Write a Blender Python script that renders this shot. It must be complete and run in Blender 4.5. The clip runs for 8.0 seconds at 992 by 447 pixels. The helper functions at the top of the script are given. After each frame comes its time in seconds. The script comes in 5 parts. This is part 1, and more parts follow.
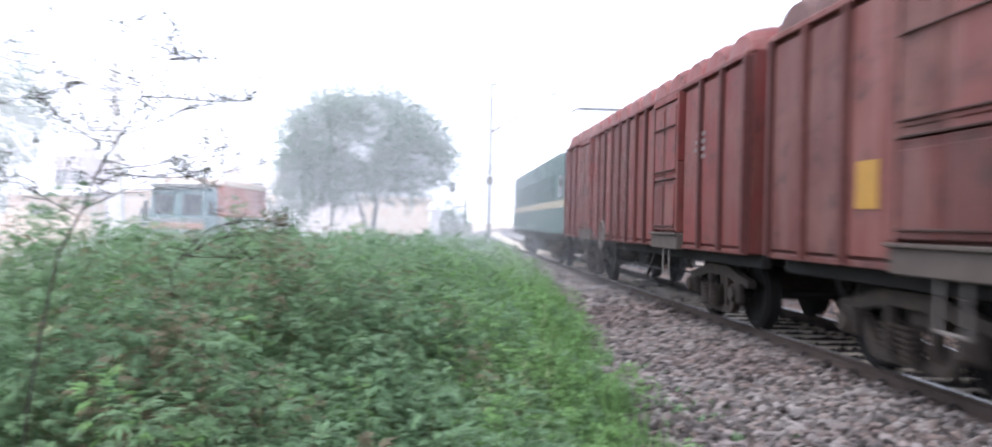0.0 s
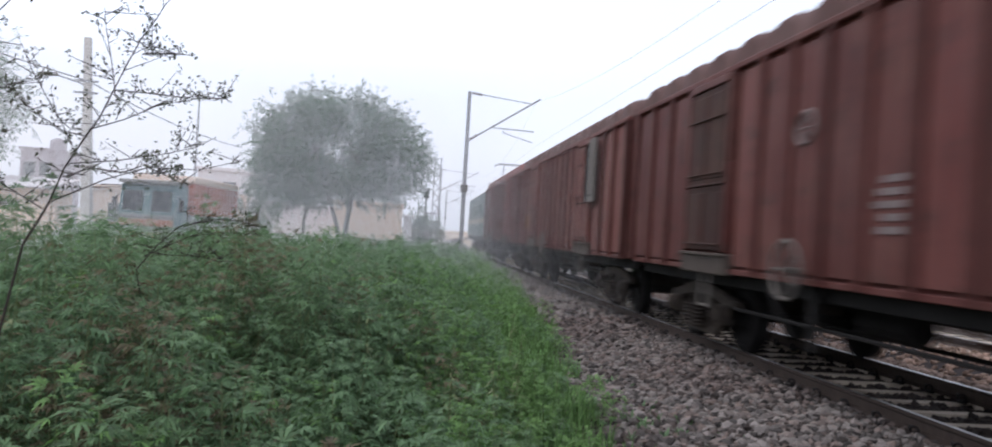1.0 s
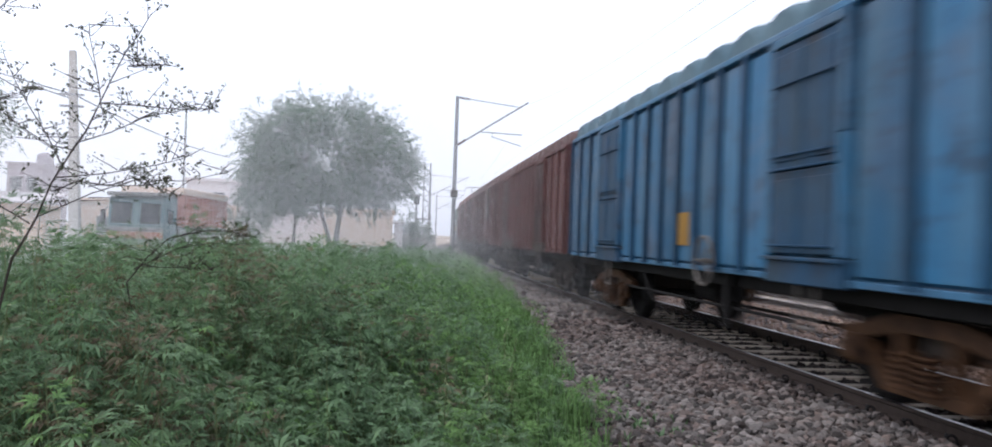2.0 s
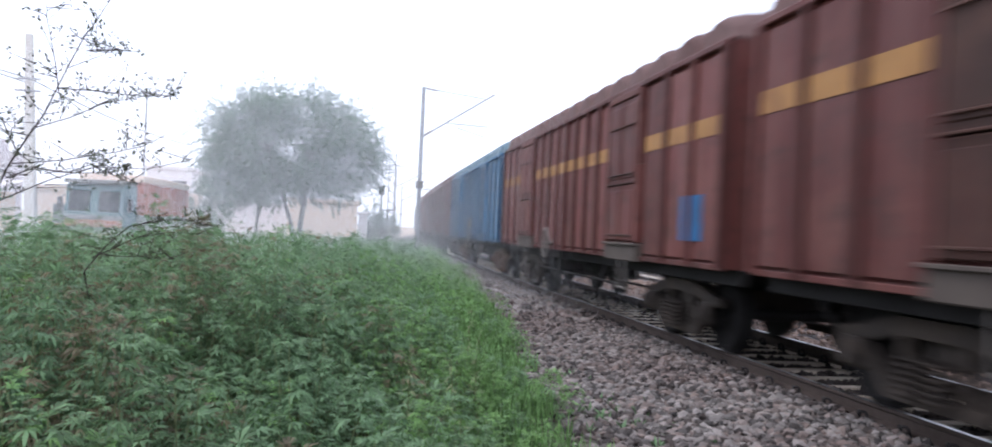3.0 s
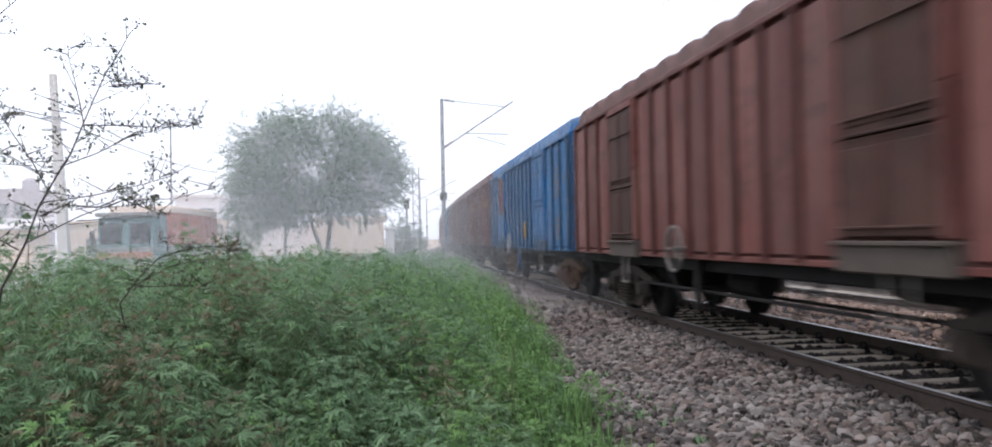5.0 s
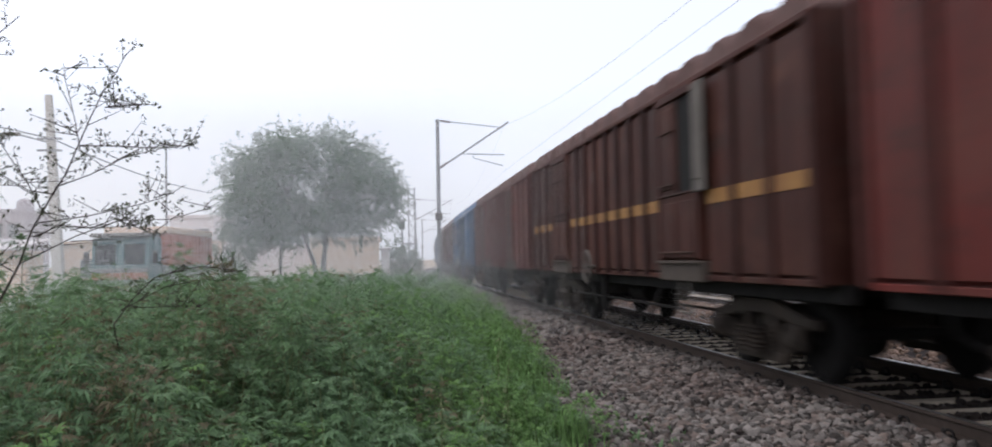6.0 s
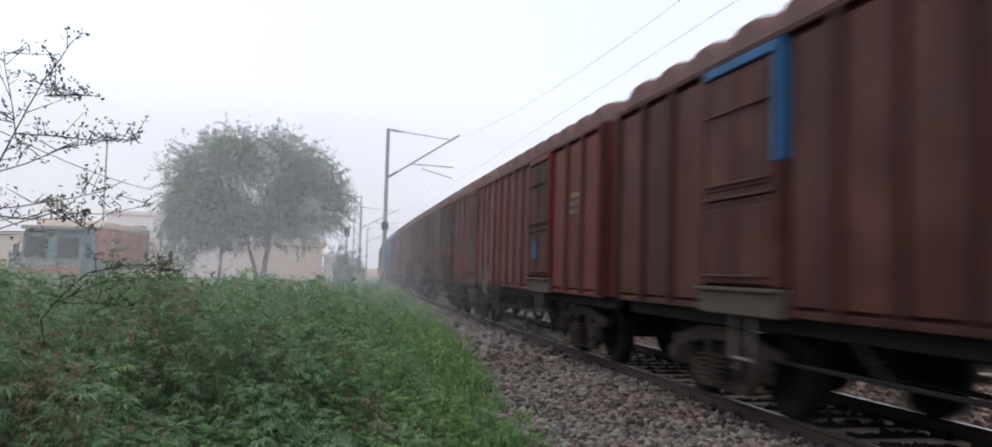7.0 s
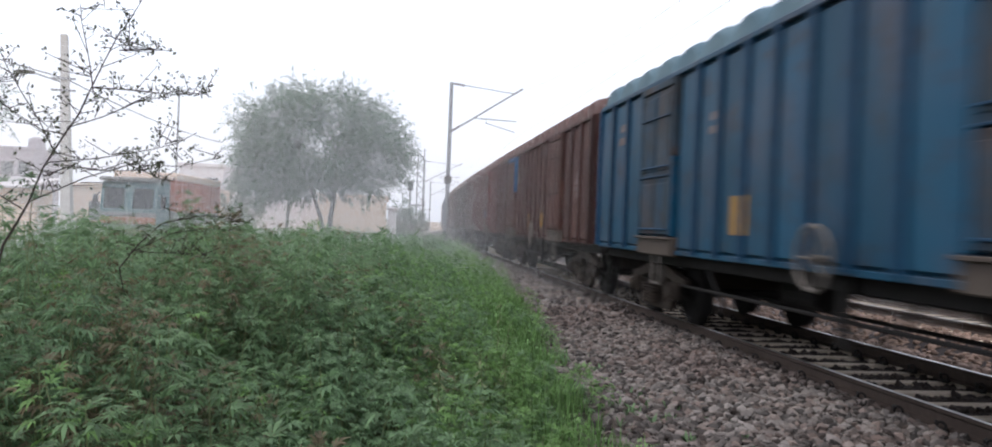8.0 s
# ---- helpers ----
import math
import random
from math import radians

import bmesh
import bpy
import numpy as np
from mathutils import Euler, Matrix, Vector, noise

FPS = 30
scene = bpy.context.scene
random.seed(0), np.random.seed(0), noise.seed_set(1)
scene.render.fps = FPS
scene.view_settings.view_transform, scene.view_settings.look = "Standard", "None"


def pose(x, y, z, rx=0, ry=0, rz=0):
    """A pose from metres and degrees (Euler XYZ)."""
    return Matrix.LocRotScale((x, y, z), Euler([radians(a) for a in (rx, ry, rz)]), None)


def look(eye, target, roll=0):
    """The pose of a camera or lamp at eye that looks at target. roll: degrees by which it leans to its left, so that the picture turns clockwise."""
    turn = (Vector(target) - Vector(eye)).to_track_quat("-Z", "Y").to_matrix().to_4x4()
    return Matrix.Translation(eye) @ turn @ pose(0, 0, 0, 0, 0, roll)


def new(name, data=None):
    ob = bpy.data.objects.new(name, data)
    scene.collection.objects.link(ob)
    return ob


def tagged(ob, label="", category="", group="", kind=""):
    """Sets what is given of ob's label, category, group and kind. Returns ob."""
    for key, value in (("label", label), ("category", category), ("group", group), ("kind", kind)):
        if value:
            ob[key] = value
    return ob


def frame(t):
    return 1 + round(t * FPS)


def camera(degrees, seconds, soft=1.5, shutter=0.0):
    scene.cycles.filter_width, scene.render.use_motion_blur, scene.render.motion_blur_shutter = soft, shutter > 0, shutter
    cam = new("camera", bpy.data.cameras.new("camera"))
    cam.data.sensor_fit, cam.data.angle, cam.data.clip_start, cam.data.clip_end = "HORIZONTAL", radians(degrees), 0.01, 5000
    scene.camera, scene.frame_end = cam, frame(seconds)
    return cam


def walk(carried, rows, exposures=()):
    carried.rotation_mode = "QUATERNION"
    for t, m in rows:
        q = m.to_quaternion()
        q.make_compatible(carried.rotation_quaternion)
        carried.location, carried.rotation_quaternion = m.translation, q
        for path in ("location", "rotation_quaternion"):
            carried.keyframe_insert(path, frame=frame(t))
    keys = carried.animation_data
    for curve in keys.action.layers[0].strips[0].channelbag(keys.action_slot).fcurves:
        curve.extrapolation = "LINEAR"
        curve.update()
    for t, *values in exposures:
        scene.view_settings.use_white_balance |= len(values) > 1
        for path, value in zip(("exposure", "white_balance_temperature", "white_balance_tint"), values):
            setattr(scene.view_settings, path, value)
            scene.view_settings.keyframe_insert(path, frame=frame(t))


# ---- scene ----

# Rail top is z = 0. The line runs along +y and bends gently to the right.
LINE_X, LINE_TILT, LINE_BEND = 5.737, -0.00818, 0.000626
EYE = 1.435


def line_x(s, off=0.0):
    return LINE_X + off + LINE_TILT * s + LINE_BEND * s * s / 2


def line_turn(s):
    return -math.degrees(math.atan(LINE_TILT + LINE_BEND * s))


def on_line(s, off=0.0, z=0.0):
    return pose(line_x(s, off), s, z, 0, 0, line_turn(s))


def gaze(yaw, pitch, roll):
    return pose(0, 0, EYE, 90 + pitch, roll, yaw)


cam = camera(61.0, 8.0, 1.8, 0.42)
walk(cam, [
    (0.0, gaze(-4.42, -0.03, -1.39)), (0.2, gaze(-0.89, -0.64, -0.95)), (0.3, gaze(-0.64, -0.94, -2.62)),
    (0.5, gaze(-1.93, -1.16, -2.71)), (1.0, gaze(-6.28, 0.65, -3.47)), (1.5, gaze(-7.51, 1.15, -3.51)),
    (1.7, gaze(-6.69, 1.10, -2.26)), (2.8, gaze(-7.85, 0.38, -2.04)), (3.0, gaze(-9.26, 0.50, -2.63)),
    (3.3, gaze(-10.20, 0.10, -2.30)), (3.5, gaze(-10.34, -2.76, -1.90)), (4.0, gaze(-10.48, -0.16, 1.26)), (4.5, gaze(-10.18, 0.73, 0.50)),
    (4.7, gaze(-7.68, 0.55, 1.38)), (5.8, gaze(-7.40, 2.43, 0.92)), (6.0, gaze(-7.74, 2.34, 1.17)),
    (6.2, gaze(-10.40, 2.60, 0.90)), (6.5, gaze(-11.01, 3.10, 0.40)), (7.0, gaze(-11.53, 3.28, -1.61)), (7.5, gaze(-11.55, 3.54, -1.96)),
    (7.7, gaze(-8.60, 1.60, -2.10)), (8.0, gaze(-7.31, 0.05, -2.29)),
], [(0.0, 1.15, 5850, 16), (0.2, 0.65, 5850, 16), (0.5, 0.24, 5900, 15), (1.0, 0.04, 6050, 15), (1.7, 0.08, 6050, 15), (2.8, 0.62, 5850, 16), (3.2, 0.68, 5800, 16), (3.5, 0.95, 5750, 17),
    (3.7, 1.38, 5800, 17), (4.2, 1.28, 5950, 17), (4.7, 0.74, 6050, 15), (5.8, 0.00, 6250, 14), (6.5, -0.08, 6300, 14), (7.5, -0.08, 6300, 14), (8.0, 0.22, 6250, 14)])

# ---- light: bright hazy overcast morning ----
world = bpy.data.worlds.new("hazy_sky")
scene.world = world
world.use_nodes = True
wn, wl = world.node_tree.nodes, world.node_tree.links
sky = wn.new("ShaderNodeTexSky")
sky.sky_type = "NISHITA"
sky.sun_disc = False
sky.sun_elevation = radians(58)
sky.sun_rotation = radians(-60)
sky.dust_density = 6.0
bg_sky = wn["Background"]
bg_sky.inputs["Strength"].default_value = 0.06
wl.new(sky.outputs["Color"], bg_sky.inputs["Color"])
bg_mist = wn.new("ShaderNodeBackground")
bg_mist.inputs["Color"].default_value = (0.90, 0.938, 1.0, 1)
bg_mist.inputs["Strength"].default_value = 0.95
adder = wn.new("ShaderNodeAddShader")
wl.new(bg_sky.outputs[0], adder.inputs[0])
wl.new(bg_mist.outputs[0], adder.inputs[1])
wl.new(adder.outputs[0], wn["World Output"].inputs["Surface"])

sun = new("sun", bpy.data.lights.new("sun", "SUN"))
sun.data.energy = 1.1
sun.data.angle = radians(25)
sun.data.color = (1.0, 0.96, 0.9)
sun.matrix_world = look((0, 0, 50), (14, 24, 5.5))


# ---- materials ----
def surface(name, colour, rough=0.8, spread=0.25, grain=8.0, stain=1.2, bump=0.15, metal=0.0, tint=None,
            tint_amount=0.35, per_piece=0.0, per_island=0.0, streak=None, island_tint=None):
    """A worn surface: grain and stains at two scales, a second tint in patches, relief."""
    m = bpy.data.materials.new(name)
    m.use_nodes = True
    n, l = m.node_tree.nodes, m.node_tree.links
    b = n["Principled BSDF"]
    b.inputs["Metallic"].default_value = metal
    b.inputs["Specular IOR Level"].default_value = 0.2
    geo = n.new("ShaderNodeTexCoord")
    fine = n.new("ShaderNodeTexNoise")
    fine.inputs["Scale"].default_value = grain
    fine.inputs["Detail"].default_value = 6
    broad = n.new("ShaderNodeTexNoise")
    broad.inputs["Scale"].default_value = stain
    broad.inputs["Detail"].default_value = 4
    # each piece takes its own stretch of the pattern
    own = n.new("ShaderNodeObjectInfo")
    shift = n.new("ShaderNodeVectorMath")
    shift.operation = "MULTIPLY_ADD"
    l.new(own.outputs["Random"], shift.inputs[0])
    shift.inputs[1].default_value = (41.0, 67.0, 23.0)
    l.new(geo.outputs["Object"], shift.inputs[2])
    spot_at = shift.outputs["Vector"]
    for t in (fine, broad):
        l.new(spot_at, t.inputs["Vector"])
    dark = [c * (1 - spread) for c in colour]
    light = [min(1, c * (1 + spread)) for c in colour]
    ramp = n.new("ShaderNodeMix")
    ramp.data_type = "RGBA"
    ramp.inputs["A"].default_value = (*dark, 1)
    ramp.inputs["B"].default_value = (*light, 1)
    l.new(fine.outputs["Fac"], ramp.inputs["Factor"])
    patch = n.new("ShaderNodeMapRange")
    patch.inputs["From Min"].default_value = 0.48
    patch.inputs["From Max"].default_value = 0.72
    patch.inputs["To Max"].default_value = tint_amount
    l.new(broad.outputs["Fac"], patch.inputs["Value"])
    second = n.new("ShaderNodeMix")
    second.data_type = "RGBA"
    second.inputs["B"].default_value = (*(tint or [c * 0.6 for c in colour]), 1)
    l.new(patch.outputs["Result"], second.inputs["Factor"])
    l.new(ramp.outputs["Result"], second.inputs["A"])
    out = second.outputs["Result"]
    if streak:
        # dust and rain streaks running down the sheet
        mp = n.new("ShaderNodeMapping")
        mp.inputs["Scale"].default_value = (2.2, 2.2, 0.28)
        l.new(spot_at, mp.inputs["Vector"])
        run = n.new("ShaderNodeTexNoise")
        run.inputs["Scale"].default_value = 1.6
        run.inputs["Detail"].default_value = 8
        run.inputs["Roughness"].default_value = 0.65
        l.new(mp.outputs["Vector"], run.inputs["Vector"])
        much = n.new("ShaderNodeMapRange")
        much.inputs["From Min"].default_value = 0.42
        much.inputs["From Max"].default_value = 0.66
        much.inputs["To Max"].default_value = 0.85
        l.new(run.outputs["Fac"], much.inputs["Value"])
        third = n.new("ShaderNodeMix")
        third.data_type = "RGBA"
        third.inputs["B"].default_value = (*streak, 1)
        l.new(much.outputs["Result"], third.inputs["Factor"])
        l.new(out, third.inputs["A"])
        out = third.outputs["Result"]
    if per_piece or per_island:
        if per_piece:
            src = n.new("ShaderNodeObjectInfo").outputs["Random"]
        else:
            src = n.new("ShaderNodeNewGeometry").outputs["Random Per Island"]
        amount = per_piece or per_island
        mr = n.new("ShaderNodeMapRange")
        mr.inputs["To Min"].default_value = 1 - amount
        mr.inputs["To Max"].default_value = 1 + amount
        l.new(src, mr.inputs["Value"])
        hsv = n.new("ShaderNodeHueSaturation")
        l.new(mr.outputs["Result"], hsv.inputs["Value"])
        l.new(out, hsv.inputs["Color"])
        out = hsv.outputs["Color"]
    if island_tint:
        # some stones of another rock
        rnd = n.new("ShaderNodeNewGeometry").outputs["Random Per Island"]
        times = n.new("ShaderNodeMath")
        times.operation = "MULTIPLY"
        times.inputs[1].default_value = 13.7
        l.new(rnd, times.inputs[0])
        frac = n.new("ShaderNodeMath")
        frac.operation = "FRACT"
        l.new(times.outputs[0], frac.inputs[0])
        kind = n.new("ShaderNodeMapRange")
        kind.inputs["From Min"].default_value = 0.35
        kind.inputs["To Max"].default_value = 0.75
        l.new(frac.outputs[0], kind.inputs["Value"])
        rock = n.new("ShaderNodeMix")
        rock.data_type = "RGBA"
        rock.blend_type = "MULTIPLY"
        rock.inputs["B"].default_value = (*island_tint, 1)
        l.new(kind.outputs["Result"], rock.inputs["Factor"])
        l.new(out, rock.inputs["A"])
        out = rock.outputs["Result"]
    if streak:
        # pale road dust in loose clouds, worn off unevenly
        cloud = n.new("ShaderNodeTexNoise")
        cloud.inputs["Scale"].default_value = 0.75
        cloud.inputs["Detail"].default_value = 9
        cloud.inputs["Roughness"].default_value = 0.62
        cloud.inputs["Distortion"].default_value = 0.6
        l.new(spot_at, cloud.inputs["Vector"])
        haze = n.new("ShaderNodeMapRange")
        haze.inputs["From Min"].default_value = 0.50
        haze.inputs["From Max"].default_value = 0.68
        haze.inputs["To Max"].default_value = 0.55
        l.new(cloud.outputs["Fac"], haze.inputs["Value"])
        dust = n.new("ShaderNodeMix")
        dust.data_type = "RGBA"
        dust.inputs["B"].default_value = (*[0.55 * c + 0.45 * d for c, d in zip(streak, (0.150, 0.072, 0.050))], 1)
        l.new(haze.outputs["Result"], dust.inputs["Factor"])
        l.new(out, dust.inputs["A"])
        out = dust.outputs["Result"]
    l.new(out, b.inputs["Base Color"])
    if streak:
        rust = n.new("ShaderNodeTexNoise")
        rust.inputs["Scale"].default_value = 2.6
        rust.inputs["Detail"].default_value = 9
        rust.inputs["Roughness"].default_value = 0.7
        l.new(spot_at, rust.inputs["Vector"])
        spot = n.new("ShaderNodeMapRange")
        spot.inputs["From Min"].default_value = 0.52
        spot.inputs["From Max"].default_value = 0.67
        spot.inputs["To Max"].default_value = 0.7
        l.new(rust.outputs["Fac"], spot.inputs["Value"])
        worn = n.new("ShaderNodeMix")
        worn.data_type = "RGBA"
        worn.inputs["B"].default_value = (0.030, 0.019, 0.015, 1)
        l.new(spot.outputs["Result"], worn.inputs["Factor"])
        l.new(out, worn.inputs["A"])
        l.new(worn.outputs["Result"], b.inputs["Base Color"])
    rr = n.new("ShaderNodeMapRange")
    rr.inputs["To Min"].default_value = max(0.05, rough - 0.15)
    rr.inputs["To Max"].default_value = min(1, rough + 0.15)
    l.new(broad.outputs["Fac"], rr.inputs["Value"])
    l.new(rr.outputs["Result"], b.inputs["Roughness"])
    if bump:
        bp = n.new("ShaderNodeBump")
        bp.inputs["Strength"].default_value = bump
        bp.inputs["Distance"].default_value = 0.02
        l.new(fine.outputs["Fac"], bp.inputs["Height"])
        l.new(bp.outputs["Normal"], b.inputs["Normal"])
    return m


def leafy(name, colour, tint, spread=0.45, clump=0.8):
    """Leaves: colour by leaf and by patch, with light coming through."""
    m = surface(name, colour, 0.6, 0.3, 6.0, clump, 0.0, tint=tint, tint_amount=0.6, per_island=spread)
    n, l = m.node_tree.nodes, m.node_tree.links
    b = n["Principled BSDF"]
    src = b.inputs["Base Color"].links[0].from_socket
    tr = n.new("ShaderNodeBsdfTranslucent")
    l.new(src, tr.inputs["Color"])
    mix = n.new("ShaderNodeMixShader")
    mix.inputs[0].default_value = 0.42
    l.new(b.outputs[0], mix.inputs[1])
    l.new(tr.outputs[0], mix.inputs[2])
    l.new(mix.outputs[0], n["Material Output"].inputs["Surface"])
    return m


M_BROWN = surface("oxide_brown_paint", (0.0831, 0.0220, 0.0182), 0.6, 0.25, 5, 0.7, 0.1, tint=(0.0399, 0.0143, 0.0126), per_piece=0.26, streak=(0.1200, 0.0504, 0.0427))
M_RED = surface("oxide_red_paint", (0.1113, 0.0226, 0.0196), 0.6, 0.25, 5, 0.7, 0.1, tint=(0.0618, 0.0196, 0.0165), per_piece=0.26, streak=(0.1072, 0.0482, 0.0402))
M_DUSK = surface("old_brown_paint", (0.0384, 0.0103, 0.0066), 0.65, 0.25, 5, 0.7, 0.1, tint=(0.0159, 0.0061, 0.0051), per_piece=0.26, streak=(0.0637, 0.0223, 0.0157))
M_PALE = surface("faded_brown_paint", (0.0946, 0.0282, 0.0230), 0.65, 0.25, 5, 0.7, 0.1, tint=(0.0578, 0.0253, 0.0216), per_piece=0.26, streak=(0.1424, 0.0715, 0.0617))
M_WINE = surface("dark_red_paint", (0.0950, 0.0159, 0.0125), 0.6, 0.25, 5, 0.7, 0.1, tint=(0.0475, 0.0134, 0.0108), per_piece=0.26, streak=(0.0646, 0.0226, 0.0184))
M_ROOF = surface("dusty_brown_roof_steel", (0.088, 0.050, 0.044), 0.75, 0.3, 5, 0.8, 0.15, tint=(0.060, 0.030, 0.026), tint_amount=0.6)
M_ROOF_BLUE = surface("dusty_blue_roof_steel", (0.075, 0.125, 0.150), 0.7, 0.3, 5, 0.8, 0.15, tint=(0.035, 0.080, 0.115), tint_amount=0.6)
M_BLUE = surface("faded_blue_paint", (0.0232, 0.1084, 0.2081), 0.5, 0.2, 5, 0.8, 0.1, tint=(0.0290, 0.0920, 0.1597), per_piece=0.26, streak=(0.0755, 0.1573, 0.2265))
M_BRIGHT = surface("bright_blue_paint", (0.002, 0.075, 0.200), 0.45, 0.15, 5, 0.8, 0.08, tint=(0.004, 0.062, 0.150), per_piece=0.12, streak=(0.009, 0.100, 0.225))
M_DEEP = surface("deep_blue_paint", (0.0026, 0.0475, 0.0950), 0.5, 0.2, 5, 0.8, 0.1, tint=(0.0053, 0.0282, 0.0510), per_piece=0.26, streak=(0.0088, 0.0493, 0.0845))
M_DOOR_GREY = surface("weathered_door_steel", (0.0374, 0.0128, 0.0095), 0.7, 0.45, 7, 1.6, 0.2, tint=(0.0572, 0.0342, 0.0247), tint_amount=0.9, per_piece=0.3, streak=(0.0330, 0.0199, 0.0152))
M_DOOR_SILL = surface("dust_caked_sill_steel", (0.062, 0.050, 0.042), 0.8, 0.35, 8, 2.2, 0.2, tint=(0.080, 0.068, 0.056), tint_amount=0.8)
# stanchions: body paints scaled darker, the shade along the ribs put into colour
M_RIB_BLUE = surface("shaded_blue_stanchion", (0.005, 0.034, 0.074), 0.6, 0.35, 9, 1.5, 0.2, tint=(0.012, 0.028, 0.045), per_piece=0.25)
M_RIB_BROWN = surface("shaded_brown_stanchion", (0.0644, 0.0209, 0.0171), 0.7, 0.35, 9, 1.5, 0.2, tint=(0.0460, 0.0181, 0.0142), per_piece=0.25)
M_RIB_RED = surface("shaded_red_stanchion", (0.060, 0.018, 0.015), 0.7, 0.35, 9, 1.5, 0.2, tint=(0.040, 0.017, 0.014), per_piece=0.25)
M_RIB_DUSK = surface("shaded_dark_brown_stanchion", (0.0313, 0.0106, 0.0084), 0.7, 0.35, 9, 1.5, 0.2, tint=(0.0258, 0.0106, 0.0084), per_piece=0.25)
M_DOOR_DEEP = surface("rust_streaked_blue_door", (0.008, 0.036, 0.066), 0.65, 0.3, 8, 1.6, 0.2, tint=(0.030, 0.030, 0.028), tint_amount=0.8, streak=(0.045, 0.045, 0.042))
M_DOOR_BLUE = surface("streaked_blue_door_steel", (0.014, 0.058, 0.115), 0.6, 0.3, 7, 1.1, 0.2, tint=(0.030, 0.050, 0.065), tint_amount=0.6, streak=(0.040, 0.062, 0.080))
M_SILL = surface("dusty_grey_steel", (0.12, 0.108, 0.097), 0.75, 0.3, 9, 1.5, 0.2)
M_UNDER = surface("grimy_underframe_steel", (0.012, 0.011, 0.0105), 0.8, 0.3, 9, 2, 0.25)
M_BOGIE = surface("dusty_cast_steel", (0.036, 0.029, 0.024), 0.8, 0.45, 12, 3, 0.3, tint=(0.075, 0.056, 0.042), tint_amount=0.6)
M_RAILHEAD = surface("polished_rail_steel", (0.55, 0.54, 0.53), 0.32, 0.1, 14, 4, 0.03, metal=1.0)
M_TREAD = surface("polished_wheel_steel", (0.30, 0.29, 0.28), 0.35, 0.15, 14, 4, 0.05, metal=0.9)
M_RUST = surface("rusty_yellow_steel", (0.085, 0.042, 0.020), 0.75, 0.5, 9, 4, 0.2, tint=(0.022, 0.015, 0.012), tint_amount=0.9)
M_STRIPE = surface("ochre_stripe_paint", (0.25, 0.130, 0.040), 0.6, 0.3, 6, 2, 0.05, tint=(0.16, 0.075, 0.035), tint_amount=0.7)
M_YELLOW = surface("yellow_panel_paint", (0.27, 0.15, 0.025), 0.6, 0.25, 6, 2, 0.05, tint=(0.2, 0.1, 0.03))
M_WHITE = surface("chalky_white_paint", (0.25, 0.24, 0.24), 0.7, 0.3, 10, 3, 0.05, tint=(0.16, 0.13, 0.13), tint_amount=0.8)
M_STENCIL = surface("faded_stencil_paint", (0.165, 0.135, 0.130), 0.7, 0.3, 10, 3, 0.05, tint=(0.075, 0.055, 0.052), tint_amount=0.8)
M_PATCH = surface("blue_patch_paint", (0.012, 0.085, 0.20), 0.6, 0.25, 8, 2, 0.05, tint=(0.03, 0.06, 0.10), tint_amount=0.7)
M_DOORWAY_SHADE = surface("doorway_shade", (0.012, 0.012, 0.012), 0.9, 0.2, 4, 1, 0)
M_LOCO = surface("grey_green_loco_paint", (0.060, 0.105, 0.098), 0.5, 0.15, 4, 0.8, 0.05)
M_CREAM = surface("cream_band_paint", (0.30, 0.27, 0.19), 0.5, 0.15, 4, 0.8, 0.05)
M_RAIL_SIDE = surface("rusty_rail_web", (0.062, 0.046, 0.038), 0.8, 0.3, 14, 2, 0.2)
M_SLEEPER = surface("weathered_concrete_sleeper", (0.52, 0.44, 0.34), 0.9, 0.3, 12, 2, 0.3, tint=(0.20, 0.155, 0.12), per_piece=0.2)
M_CLIP = surface("black_spring_clip", (0.02, 0.018, 0.017), 0.6, 0.3, 20, 5, 0.1)
M_STONE = surface("grey_brown_ballast", (0.118, 0.107, 0.099), 0.9, 0.35, 16, 0.35, 0.4, tint=(0.070, 0.048, 0.043), tint_amount=0.6, per_island=0.78, island_tint=(0.74, 0.58, 0.52))
M_STONE_FAR = surface("brown_ballast", (0.22, 0.155, 0.12), 0.9, 0.3, 14, 0.6, 0.3, tint=(0.14, 0.085, 0.065), per_island=0.5)
# stones between the rails: the train's shadow is put into this dark colour
M_STONE_SHADED = surface("train_shaded_ballast", (0.044, 0.034, 0.029), 0.9, 0.3, 14, 0.6, 0.3, tint=(0.04, 0.03, 0.026), per_island=0.5)
# bed darker than its stones: shade in the gaps is put into the colour
M_BED_SHADED = surface("ballast_bed", (0.036, 0.029, 0.027), 0.95, 0.5, 28, 0.5, 0.9, tint=(0.036, 0.028, 0.025))
M_SOIL = surface("dry_sandy_soil", (0.36, 0.29, 0.22), 0.95, 0.2, 3, 0.08, 0.4, tint=(0.25, 0.22, 0.15))
# litter colour holds the shade that falls under the weeds
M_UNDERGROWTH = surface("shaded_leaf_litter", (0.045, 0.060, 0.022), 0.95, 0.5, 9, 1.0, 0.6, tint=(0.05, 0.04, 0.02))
M_HEMP = leafy("hemp_leaf", (0.126, 0.206, 0.100), (0.098, 0.176, 0.100))
M_LIME = leafy("fresh_green_leaf", (0.138, 0.250, 0.078), (0.112, 0.212, 0.076))
M_GRASS = leafy("verge_grass_blade", (0.128, 0.232, 0.076), (0.10, 0.18, 0.075))
M_DRY = leafy("dry_brown_leaf", (0.140, 0.118, 0.070), (0.120, 0.102, 0.062))
M_STALK = surface("pale_green_stalk", (0.16, 0.19, 0.09), 0.7, 0.3, 10, 2, 0.1)
M_TWIG = surface("dark_twig_bark", (0.045, 0.035, 0.030), 0.85, 0.3, 30, 6, 0.2)
